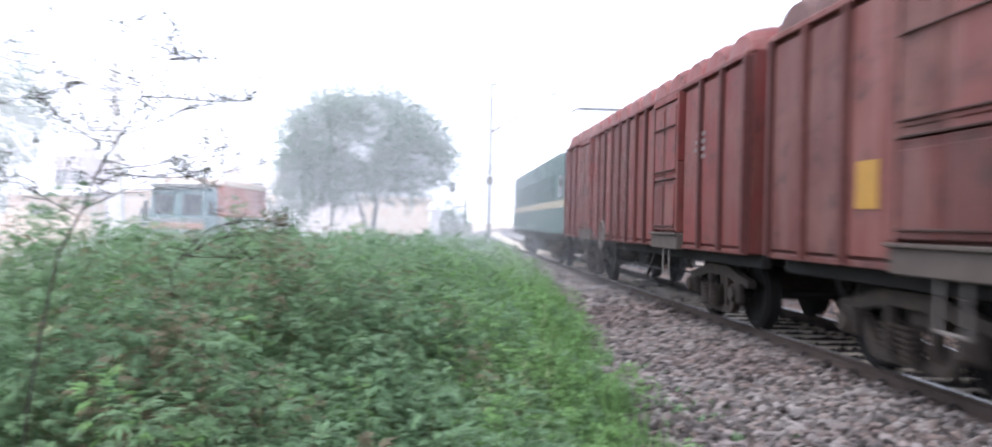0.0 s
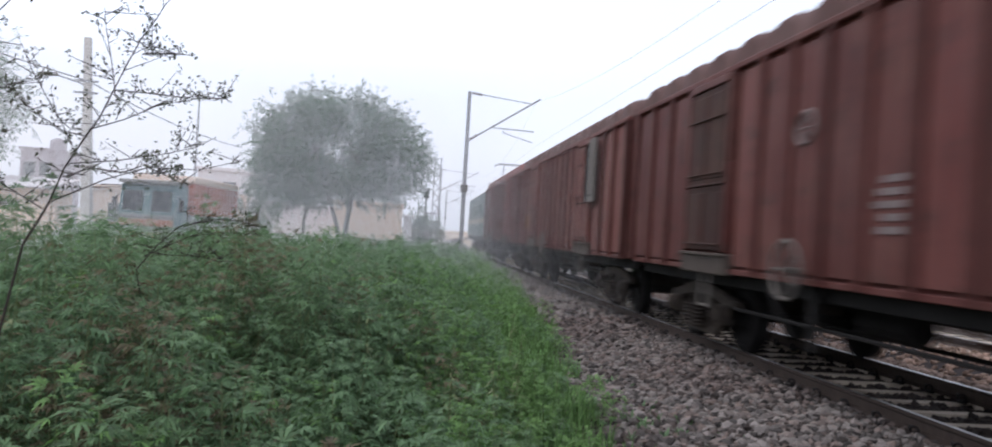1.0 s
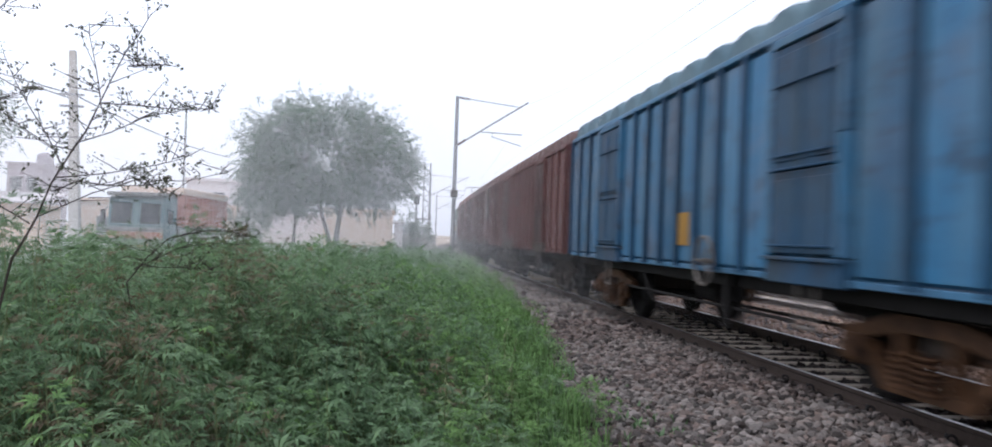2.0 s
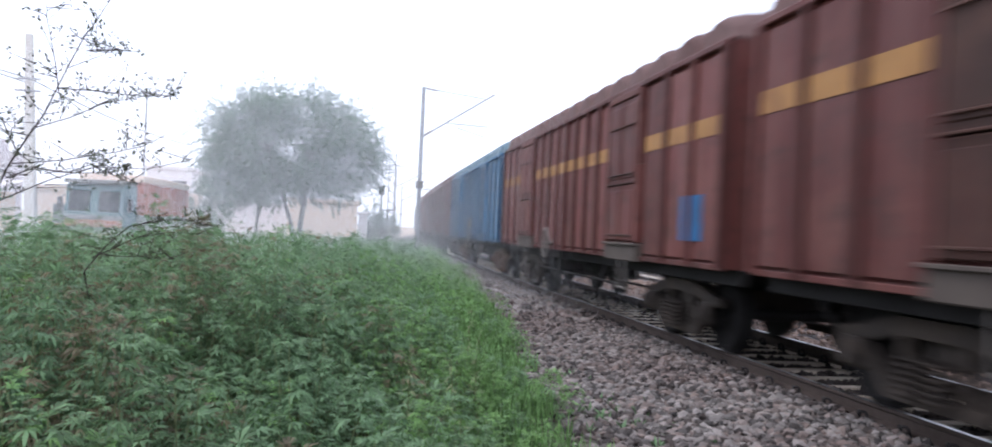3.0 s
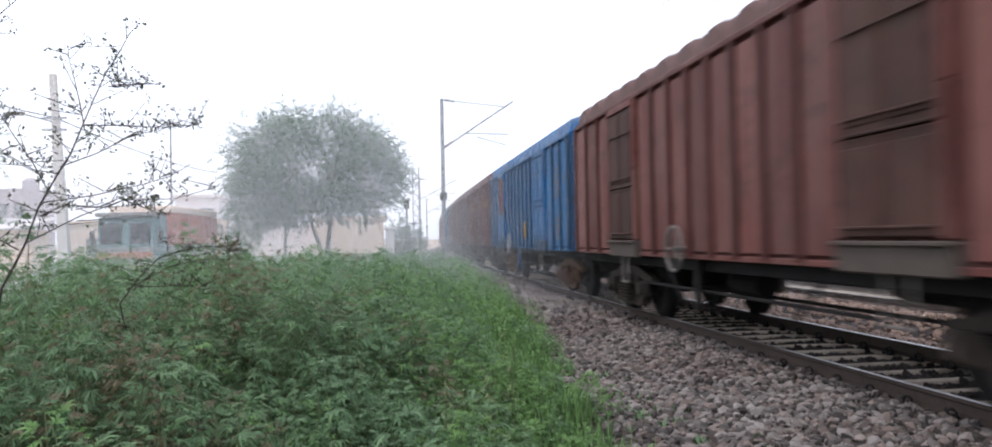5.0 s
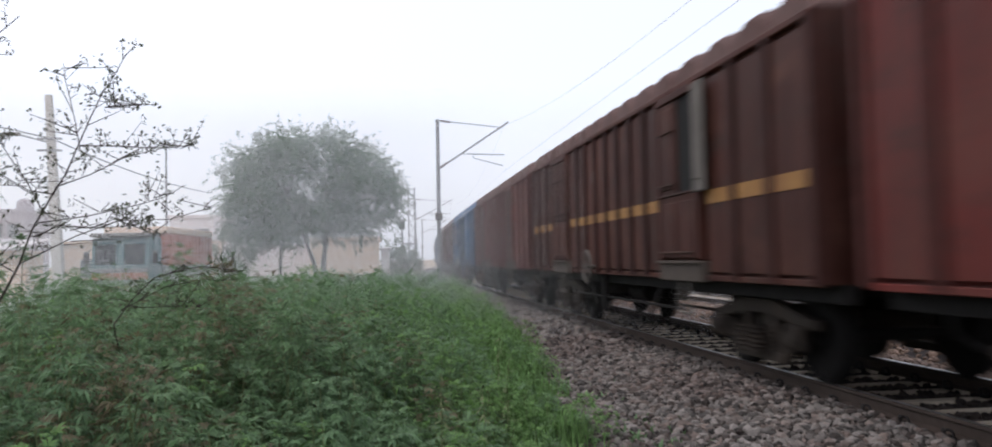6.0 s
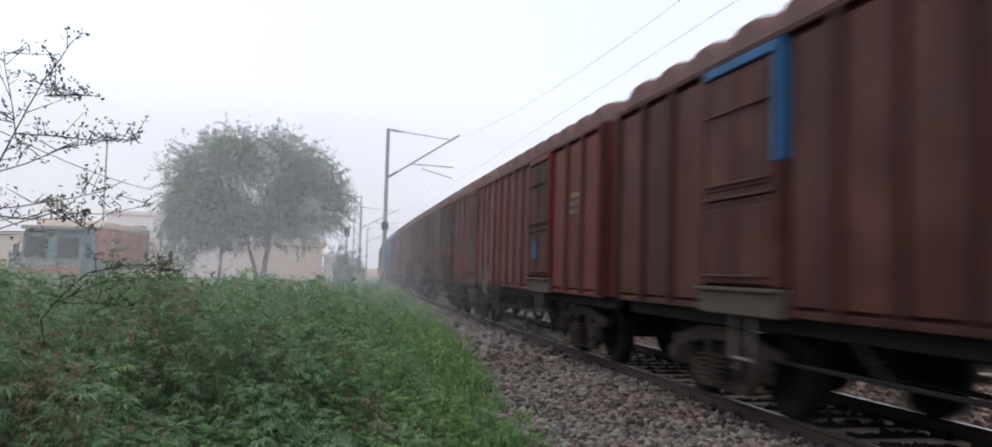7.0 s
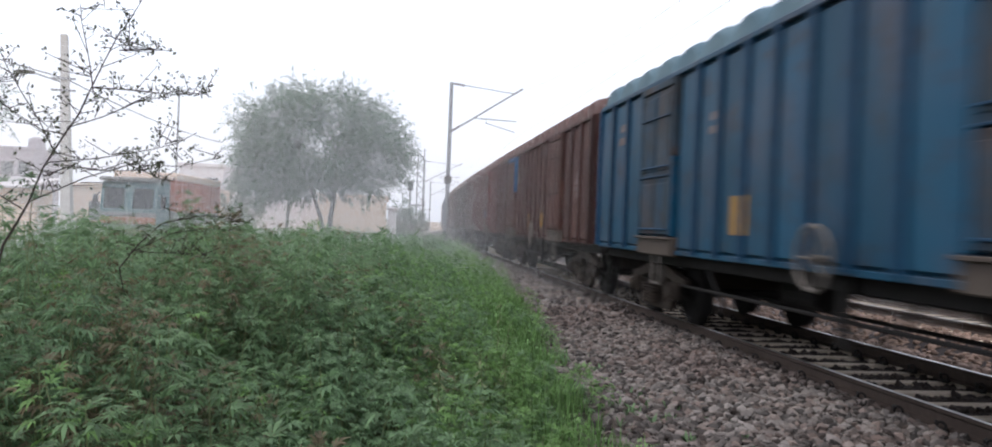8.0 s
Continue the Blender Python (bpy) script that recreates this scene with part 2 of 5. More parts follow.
M_TWIG_LEAF = leafy("dull_twig_leaf", (0.075, 0.085, 0.052), (0.07, 0.06, 0.045))
M_BARK = surface("grey_bark", (0.16, 0.145, 0.13), 0.9, 0.3, 8, 1.5, 0.5)
M_CROWN = leafy("dusty_acacia_leaf", (0.088, 0.158, 0.078), (0.078, 0.138, 0.080), 0.4, 0.5)
M_CONCRETE = surface("weathered_concrete", (0.55, 0.52, 0.48), 0.9, 0.15, 6, 0.8, 0.2)
M_GALV = surface("galvanised_steel", (0.27, 0.27, 0.28), 0.55, 0.2, 10, 2, 0.05, metal=0.2)
M_PORCELAIN = surface("brown_porcelain", (0.10, 0.05, 0.04), 0.3, 0.2, 10, 2, 0)
M_WIRE = surface("dark_wire", (0.05, 0.05, 0.05), 0.6, 0.2, 10, 2, 0)
M_PLASTER = surface("peach_plaster", (0.74, 0.58, 0.46), 0.9, 0.10, 3, 0.4, 0.15, tint=(0.62, 0.50, 0.42))
M_WHITEWASH = surface("whitewashed_wall", (0.66, 0.61, 0.60), 0.9, 0.10, 3, 0.4, 0.15, tint=(0.66, 0.64, 0.62))
M_GREYWALL = surface("grey_rendered_wall", (0.36, 0.32, 0.34), 0.9, 0.10, 3, 0.4, 0.15)
M_BRICK = surface("red_brick_face", (0.36, 0.17, 0.11), 0.9, 0.3, 12, 1.0, 0.3, per_piece=0.15)
M_SLAT = surface("russet_cargo_boards", (0.48, 0.15, 0.095), 0.8, 0.2, 8, 2, 0.2, per_piece=0.15)
M_CAB = surface("teal_cab_paint", (0.13, 0.22, 0.23), 0.5, 0.2, 5, 1, 0.05)
M_ORANGE = surface("orange_trim_paint", (0.65, 0.27, 0.15), 0.5, 0.2, 5, 1, 0.05)
M_TARP = surface("dusty_tarpaulin", (0.20, 0.20, 0.19), 0.8, 0.25, 4, 1, 0.3)
M_TYRE = surface("tyre_rubber", (0.025, 0.025, 0.025), 0.85, 0.2, 10, 2, 0.1)


def glass(name):
    m = bpy.data.materials.new(name)
    m.use_nodes = True
    b = m.node_tree.nodes["Principled BSDF"]
    b.inputs["Base Color"].default_value = (0.03, 0.04, 0.045, 1)
    b.inputs["Roughness"].default_value = 0.06
    b.inputs["Specular IOR Level"].default_value = 0.25
    return m


M_GLASS = glass("dark_window_glass")


def strand_matter(name):
    """Matter of the haze strands: white, scattering light on both faces."""
    m = bpy.data.materials.new(name)
    m.use_nodes = True
    n, l = m.node_tree.nodes, m.node_tree.links
    a, b, mix = n.new("ShaderNodeBsdfDiffuse"), n.new("ShaderNodeBsdfTranslucent"), n.new("ShaderNodeMixShader")
    for sh in (a, b):
        sh.inputs["Color"].default_value = (0.95, 0.96, 0.97, 1)
    l.new(a.outputs[0], mix.inputs[1])
    l.new(b.outputs[0], mix.inputs[2])
    l.new(mix.outputs[0], n["Material Output"].inputs["Surface"])
    return m


M_MIST = strand_matter("haze_strands")


# ---- mesh helpers ----
def link(name, bm, material, parent=None, label="", smooth=False):
    me = bpy.data.meshes.new(name)
    bm.to_mesh(me)
    bm.free()
    for mm in (material if isinstance(material, (list, tuple)) else [material]):
        me.materials.append(mm)
    if smooth:
        me.polygons.foreach_set("use_smooth", [True] * len(me.polygons))
    ob = new(name, me)
    ob.parent = parent
    if label:
        ob["label"] = label
    return ob


def part(name, bm, material, parent, label="", smooth=False):
    return link(name, bm, material, parent, label, smooth)


def piece(name, me, parent, m, label=""):
    """A part on shared mesh data."""
    ob = new(name, me)
    ob.parent = parent
    ob.matrix_basis = m
    if label:
        ob["label"] = label
    return ob


def empty(name, label, category, group="", m=None):
    ob = new(name)
    if m is not None:
        ob.matrix_basis = m
    return tagged(ob, label, category, group)


def box(bm, x0, x1, y0, y1, z0, z1, bevel=0.0):
    m = Matrix.Translation(((x0 + x1) / 2, (y0 + y1) / 2, (z0 + z1) / 2)) @ Matrix.Diagonal((x1 - x0, y1 - y0, z1 - z0, 1))
    made = bmesh.ops.create_cube(bm, size=1, matrix=m)
    if bevel:
        edges = list({e for v in made["verts"] for e in v.link_edges})
        bmesh.ops.bevel(bm, geom=edges, offset=bevel, segments=1, affect="EDGES")
    return bm


def rod(bm, a, b, r0, r1=None, seg=8):
    a, b = Vector(a), Vector(b)
    d = b - a
    q = d.to_track_quat("Z", "Y").to_matrix().to_4x4()
    bmesh.ops.create_cone(bm, cap_ends=True, segments=seg, radius1=r0, radius2=r0 if r1 is None else r1, depth=d.length,
                          matrix=Matrix.Translation((a + b) / 2) @ q)
    return bm


def ring(bm, centre, axis, radius, tube, seg=20, sides=6):
    """A torus round axis."""
    c, ax = Vector(centre), Vector(axis).normalized()
    u = ax.orthogonal().normalized()
    v = ax.cross(u)
    rows = []
    for i in range(seg):
        a = 2 * math.pi * i / seg
        out = u * math.cos(a) + v * math.sin(a)
        rows.append([bm.verts.new(c + out * (radius + tube * math.cos(2 * math.pi * j / sides)) + ax * tube * math.sin(2 * math.pi * j / sides))
                     for j in range(sides)])
    for i in range(seg):
        for j in range(sides):
            bm.faces.new((rows[i][j], rows[(i + 1) % seg][j], rows[(i + 1) % seg][(j + 1) % sides], rows[i][(j + 1) % sides]))
    return bm


def prism(bm, outline, x0, x1):
    """An outline of (y, z) pushed from x0 to x1."""
    a = [bm.verts.new((x0, y, z)) for y, z in outline]
    b = [bm.verts.new((x1, y, z)) for y, z in outline]
    n = len(outline)
    bm.faces.new(a)
    bm.faces.new(b[::-1])
    for i in range(n):
        bm.faces.new((a[i], b[i], b[(i + 1) % n], a[(i + 1) % n]))
    bmesh.ops.recalc_face_normals(bm, faces=bm.faces[:])
    return bm


def soup(name, verts, faces, material, parent=None, smooth=False):
    """One mesh from arrays of corners and triangles or quads."""
    me = bpy.data.meshes.new(name)
    verts, faces = np.asarray(verts, np.float32), np.asarray(faces, np.int32)
    k = faces.shape[1]
    me.vertices.add(len(verts))
    me.vertices.foreach_set("co", verts.ravel())
    me.loops.add(faces.size)
    me.loops.foreach_set("vertex_index", faces.ravel())
    me.polygons.add(len(faces))
    me.polygons.foreach_set("loop_start", np.arange(0, faces.size, k, dtype=np.int32))
    me.polygons.foreach_set("use_smooth", np.full(len(faces), smooth))
    me.update()
    me.validate()
    me.materials.append(material)
    ob = new(name, me)
    ob.parent = parent
    return ob


def sweep(name, section, s0, s1, step, off, material, parent=None):
    """A section of (x, z) carried along the line."""
    ss = np.arange(s0, s1 + step / 2, step)
    n = len(section)
    verts, faces = [], []
    for s in ss:
        h = math.radians(line_turn(s))
        for x, z in section:
            verts.append((line_x(s, off) + x * math.cos(h), s + x * math.sin(h), z))
    for i in range(len(ss) - 1):
        for j in range(n):
            a, b = i * n + j, i * n + (j + 1) % n
            faces.append((a, b, b + n, a + n))
    return soup(name, verts, faces, material, parent)


# ---- ground ----
def edge_x(y):
    """The foot of the ballast, where the weeds begin."""
    return 1.38 + 0.052 * np.clip(y, -20, 30) + 0.02 * np.clip(y - 30, 0, 60) + 0.30 * np.clip((y - 8) / 7, 0, 1)


def build_ground():
    n = 60
    rim = [0, 3, 6, 10, 16, 25, 40, 60, 90, 140, 220, 350, 600, 1000, 1800, 3000]
    verts = [(0, 0, -0.42)]
    faces = []
    for r in rim[1:]:
        for i in range(n):
            a = 2 * math.pi * i / n
            verts.append((r * math.cos(a), r * math.sin(a), -0.42))
    bm = bmesh.new()
    vs = [bm.verts.new(v) for v in verts]
    for i in range(n):
        bm.faces.new((vs[0], vs[1 + i], vs[1 + (i + 1) % n]))
    for k in range(len(rim) - 2):
        for i in range(n):
            a, b = 1 + k * n + i, 1 + k * n + (i + 1) % n
            bm.faces.new((vs[a], vs[a + n], vs[b + n], vs[b]))
    bmesh.ops.recalc_face_normals(bm, faces=bm.faces[:])
    g = link("ground", bm, M_SOIL)
    tagged(g, "dry sandy soil of the yard and verge", "ground", kind="structure")


build_ground()

BALLAST = [(-4.15, -0.43), (-3.1, -0.30), (-2.1, -0.195), (-1.45, -0.165), (-1.02, -0.17), (-0.96, -0.25), (0.96, -0.25), (1.02, -0.17), (1.45, -0.17), (1.9, -0.2), (2.9, -0.42)]
bed = sweep("ballast_bed", BALLAST, -220, 260, 2.0, 0, M_BED_SHADED)
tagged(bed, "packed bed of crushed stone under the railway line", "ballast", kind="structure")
bed2 = sweep("ballast_bed", [(-2.3, -0.43), (-1.5, -0.155), (1.5, -0.155), (3.1, -0.45)], -220, 260, 2.0, 5.3, M_BED_SHADED)
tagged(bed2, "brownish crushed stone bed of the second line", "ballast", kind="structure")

RAIL = [(-0.034, 0.0), (-0.036, -0.03), (-0.010, -0.045), (-0.010, -0.13), (-0.07, -0.155), (-0.07, -0.165), (0.07, -0.165),
        (0.07, -0.155), (0.010, -0.13), (0.010, -0.045), (0.036, -0.03), (0.034, 0.0)]


def build_track(off, lift, label):
    track = empty("railway_track", label, "railway track")
    tagged(track, kind="structure")
    for side in (-0.8725, 0.8725):
        web = sweep("rail", [(x, z + lift - 0.003) for x, z in RAIL], -220, 260, 2.0, off + side, M_RAIL_SIDE, track)
        sweep("rail_head", [(-0.021, lift), (-0.021, lift - 0.004), (0.021, lift - 0.004), (0.021, lift)], -220, 260, 2.0, off + side, M_RAILHEAD, web)
    return track


track_near = build_track(0.0, 0.0, "broad gauge line of worn steel rails on concrete sleepers")
track_far = build_track(5.3, 0.05, "second broad gauge line beyond the train")


# ---- train ----
HALF, BODY, PITCH = 1.6, 14.74, 15.43
FLOOR, EAVE = 1.118, 3.71
SPEED, START = 20.04, 17.88
WHEEL = 0.5
DOORS = (3.8, -3.8)
# three wide bays at each end, eight between the doors
BAYS = [-7.32 + i * 0.905 for i in range(4)] + [-3.0 + i * 0.75 for i in range(9)] + [4.605 + i * 0.905 for i in range(4)]


def shared(name, bm, material):
    me = bpy.data.meshes.new(name)
    bm.to_mesh(me)
    bm.free()
    for mm in (material if isinstance(material, (list, tuple)) else [material]):
        me.materials.append(mm)
    return me


def panel_mesh(material):
    bm = bmesh.new()
    w, z0, z1 = 0.305, FLOOR + 0.06, EAVE - 0.09
    rows = []
    for z, d, ww in ((z0, 0.0, w), (z0 + 0.03, 0.05, w - 0.03), ((z0 + z1) / 2, 0.058, w - 0.025), (z1 - 0.03, 0.05, w - 0.03), (z1, 0.0, w)):
        rows.append([bm.verts.new((-d * f, y, z)) for y, f in ((-w, 0), (-ww, 1), (0, 1.05), (ww, 1), (w, 0))])
    for a, b in zip(rows, rows[1:]):
        for i in range(4):
            bm.faces.new((a[i], b[i], b[i + 1], a[i + 1]))
    bmesh.ops.recalc_face_normals(bm, faces=bm.faces[:])
    for f in bm.faces:
        if f.normal.x > 0:
            f.normal_flip()
    return shared("panel", bm, material)


def rib_mesh(material):
    bm = bmesh.new()
    z0, z1 = FLOOR + 0.01, EAVE - 0.04
    a = [bm.verts.new((x, y, z0)) for x, y in ((0, -0.062), (-0.105, -0.045), (-0.105, 0.045), (0, 0.062))]
    b = [bm.verts.new((x, y, z1)) for x, y in ((0, -0.062), (-0.105, -0.045), (-0.105, 0.045), (0, 0.062))]
    for i in range(3):
        bm.faces.new((a[i], a[i + 1], b[i + 1], b[i]))
    bm.faces.new(a)
    bm.faces.new(b[::-1])
    bmesh.ops.recalc_face_normals(bm, faces=bm.faces[:])
    return shared("rib", bm, material)


def roof_bm():
    bm = bmesh.new()
    rows = []
    bays, sub, cross = 15, 9, 14
    for i in range(bays * sub + 1):
        y = -BODY / 2 + BODY * i / (bays * sub)
        hump = abs(math.sin(math.pi * i / sub)) ** 0.7
        row = []
        for j in range(cross + 1):
            a = math.pi * j / cross
            x = -(HALF + 0.03) * math.cos(a)
            z = EAVE + 0.02 + (0.03 + 0.46 * hump) * math.sin(a) ** 0.36
            row.append(bm.verts.new((x * (1 + 0.012 * hump * math.sin(a)), y, z)))
        rows.append(row)
    for a, b in zip(rows, rows[1:]):
        for j in range(cross):
            bm.faces.new((a[j], b[j], b[j + 1], a[j + 1]))
    for row, flip in ((rows[0], 1), (rows[-1], -1)):
        f = bm.faces.new(row[::flip])
    bmesh.ops.recalc_face_normals(bm, faces=bm.faces[:])
    return bm


def door_parts(wagon, material, y, open_leaf=False, frame_mat=None, leaf_mat=None):
    """A flap door in its frame on the near side wall, with bars, latch and sill."""
    x = -HALF - 0.11
    frame_mat = frame_mat or material
    leaf_mat = leaf_mat or material
    w, z0, z1 = 0.69, FLOOR + 0.24, EAVE - 0.18
    bm = bmesh.new()
    box(bm, x - 0.03, -HALF, y + w, y + w + 0.09, z0, z1 + 0.10, 0.01)
    part("door_jamb", bm, material, wagon)
    bm = bmesh.new()
    box(bm, x - 0.03, -HALF, y - w - 0.09, y - w, z0 + 1.15, z1 + 0.10, 0.01)
    part("door_jamb", bm, frame_mat, wagon)
    bm = bmesh.new()
    box(bm, x - 0.03, -HALF, y - w - 0.09, y - w, z0, z0 + 1.145, 0.01)
    part("door_jamb", bm, material, wagon)
    bm = bmesh.new()
    box(bm, x - 0.04, -HALF, y - w, y + w, z1, z1 + 0.10, 0.01)
    part("door_lintel", bm, frame_mat, wagon)
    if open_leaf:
        # near-black box on the wall paints the doorway's shade; no recess behind it
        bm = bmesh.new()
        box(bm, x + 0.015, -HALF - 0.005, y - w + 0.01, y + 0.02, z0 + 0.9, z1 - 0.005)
        part("door_opening", bm, M_DOORWAY_SHADE, wagon, "thin near-black panel for the shade in the open doorway")
    z_low = z0 + 0.86
    for k, (za, zb) in enumerate(((z0 + 0.02, z_low), (z_low + 0.02, z1 - 0.01))):
        for side in (-1, 1):
            bm = bmesh.new()
            ya, yb = (y - w + 0.01, y - 0.006) if side < 0 else (y + 0.006, y + w - 0.01)
            if open_leaf and k == 1 and side < 0:
                far = y - w - (0.42 if material is M_DUSK else 0.72)
                box(bm, x - 0.085, x - 0.04, far, y - 0.76, za - 0.03, zb + 0.06, 0.012)
                box(bm, x - 0.105, x - 0.08, far + 0.08, y - 0.84, za + 0.12, zb - 0.2, 0.012)
                lf = part("door_leaf", bm, M_SILL, wagon, "dusty grey door leaf swung open")
                continue
            box(bm, x - 0.012, -HALF - 0.002, ya, yb, za, zb, 0.012)
            box(bm, x - 0.030, x - 0.006, ya + 0.06, yb - 0.06, za + 0.08, zb - 0.08, 0.012)
            lf = part("door_leaf", bm, material if leaf_mat is M_PALE and k == 0 else leaf_mat, wagon)
    for k, zz in enumerate((z0 + 0.10, z_low + 0.02, z_low + 0.16, z1 - 0.42)):
        bm = bmesh.new()
        rod(bm, (x - 0.05, y + 0.04 if open_leaf and k > 1 else y - w + 0.05, zz), (x - 0.05, y + w - 0.05, zz), 0.014, seg=6)
        part("door_bar", bm, M_RIB_BLUE if material in (M_BRIGHT, M_BLUE, M_DEEP) else M_DOOR_GREY, wagon)
    bm = bmesh.new()
    box(bm, x - 0.02, -HALF, y - w - 0.10, y + w + 0.10, FLOOR - 0.045, FLOOR + 0.225, 0.015)
    box(bm, x - 0.06, x - 0.018, y - w - 0.11, y + w + 0.11, FLOOR + 0.19, FLOOR + 0.23, 0.008)
    part("door_sill", bm, M_DOOR_BLUE if material in (M_BLUE, M_BRIGHT) else M_DOOR_SILL, wagon)
    bm = bmesh.new()
    rod(bm, (x + 0.02, y + 0.1, FLOOR - 0.04), (x + 0.02, y + 0.1, FLOOR - 0.48), 0.018, seg=6)
    rod(bm, (x + 0.02, y - 0.25, FLOOR - 0.04), (x + 0.02, y - 0.25, FLOOR - 0.48), 0.018, seg=6)
    rod(bm, (x + 0.02, y - 0.27, FLOOR - 0.46), (x + 0.02, y + 0.12, FLOOR - 0.46), 0.018, seg=6)
    part("step", bm, M_SILL, wagon)


def bogie_meshes():
    bm = bmesh.new()
    top = [(-1.32, 0.60), (-1.32, 0.70), (-0.95, 0.76), (-0.45, 0.88), (0.45, 0.88), (0.95, 0.76), (1.32, 0.70), (1.32, 0.60), (0.9, 0.62), (0.42, 0.72), (-0.42, 0.72), (-0.9, 0.62)]
    low = [(-1.0, 0.60), (-0.82, 0.60), (-0.52, 0.27), (0.52, 0.27), (0.82, 0.60), (1.0, 0.60), (0.62, 0.17), (-0.62, 0.17)]
    prism(bm, top, -0.06, 0.06)
    prism(bm, low, -0.055, 0.055)
    for y0, y1 in ((-0.44, -0.32), (0.32, 0.44)):
        prism(bm, [(y0, 0.25), (y1, 0.25), (y1, 0.74), (y0, 0.74)], -0.05, 0.05)
    side = shared("side_frame", bm, M_BOGIE)
    bm = bmesh.new()
    box(bm, -1.07, 1.07, -0.22, 0.22, 0.50, 0.80, 0.03)
    bolster = shared("bogie", bm, M_BOGIE)
    bm = bmesh.new()
    turns, per = 6, 14
    coil = []
    for k in range(turns * per + 1):
        a = 2 * math.pi * k / per
        c = Vector((0.105 * math.cos(a), 0.105 * math.sin(a), 0.24 + 0.34 * k / (turns * per)))
        out = Vector((math.cos(a), math.sin(a), 0))
        coil.append([bm.verts.new(c + out * 0.02 * math.cos(b) + Vector((0, 0, 0.02 * math.sin(b)))) for b in (0, 1.57, 3.14, 4.71)])
    for a, b in zip(coil, coil[1:]):
        for j in range(4):
            bm.faces.new((a[j], b[j], b[(j + 1) % 4], a[(j + 1) % 4]))
    spring = shared("coil_spring", bm, M_BOGIE)
    bm = bmesh.new()
    box(bm, -0.06, 0.06, -0.17, 0.17, 0.36, 0.64, 0.03)
    rod(bm, (-0.06, 0, 0.5), (-0.12, 0, 0.5), 0.12, 0.10, 12)
    axle_box = shared("axle_box", bm, M_BOGIE)
    bm = bmesh.new()
    rod(bm, (-1.1, 0, 0), (1.1, 0, 0), 0.075, seg=10)
    for s in (-1, 1):
        rod(bm, (s * 0.80, 0, 0), (s * 0.935, 0, 0), WHEEL, WHEEL - 0.005, 28)
        rod(bm, (s * 0.775, 0, 0), (s * 0.80, 0, 0), WHEEL + 0.028, WHEEL + 0.028, 28)
        rod(bm, (s * 0.93, 0, 0), (s * 1.0, 0, 0), 0.15, 0.12, 12)
        ring(bm, (s * 0.94, 0, 0), (1, 0, 0), 0.43, 0.03, 24, 6)
        for k in range(3):
            a = 2.094 * k
            rod(bm, (s * 0.93, 0.28 * math.cos(a), 0.28 * math.sin(a)), (s * 0.945, 0.28 * math.cos(a), 0.28 * math.sin(a)), 0.045, 0.045, 8)
    wheel = shared("wheelset", bm, M_UNDER)
    return bolster, side, spring, axle_box, wheel


BOLSTER, SIDE_FRAME, SPRING, AXLE_BOX, WHEELSET = bogie_meshes()
WHEELS = []
RUSTY = []
for me in (SIDE_FRAME, SPRING, AXLE_BOX):
    me = me.copy()
    me.materials[0] = M_RUST
    RUSTY.append(me)


def add_bogie(wagon, y, axles=(-1.0, 1.0), rusty=False):
    frame_me, spring_me, box_me = RUSTY if rusty else (SIDE_FRAME, SPRING, AXLE_BOX)
    b = piece("bogie", BOLSTER, wagon, pose(0, y, 0))
    for side in (-1, 1):
        piece("side_frame", frame_me, b, pose(side * 1.13, 0, 0))
        for yy in (-0.17, 0.17):
            piece("coil_spring", spring_me, b, pose(side * 1.25, yy, 0))
        for a in axles:
            piece("axle_box", box_me, b, pose(side * 1.22, a, 0, 0, 0, 0 if side < 0 else 180))
    for a in axles:
        w = piece("wheelset", WHEELSET, b, pose(0, a, WHEEL))
        WHEELS.append((w, a))
    return b


def marks(wagon, y, z, w, h, rows, material=None):
    """Unreadable stencilled lines as plain bars."""
    bm = bmesh.new()
    for k in range(rows):
        zz = z + h * (1 - (k + 0.5) / rows)
        ww = w * (0.75 + 0.25 * ((k * 7) % 3) / 2)
        box(bm, -HALF - 0.072, -HALF - 0.068, y - w / 2, y - w / 2 + ww, zz - h / rows * 0.28, zz + h / rows * 0.28)
    part("stencil_mark", bm, material or M_STENCIL, wagon, "faded white stencilled lines")


def panel_patch(wagon, name, y0, y1, z0, z1, material, label):
    bm = bmesh.new()
    box(bm, -HALF - 0.071, -HALF - 0.066, y0, y1, z0, z1)
    part(name, bm, material, wagon, label)


KITS = {}


def wagon_kit(material):
    if material.name not in KITS:
        blue = material in (M_BRIGHT, M_BLUE, M_DEEP)
        # ribs take the shade-darkened copy of the body paint
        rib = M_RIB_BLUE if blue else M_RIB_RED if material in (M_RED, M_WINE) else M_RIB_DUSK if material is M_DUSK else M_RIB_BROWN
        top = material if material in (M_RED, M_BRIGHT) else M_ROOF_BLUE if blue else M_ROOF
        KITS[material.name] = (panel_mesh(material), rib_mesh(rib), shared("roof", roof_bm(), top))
    return KITS[material.name]


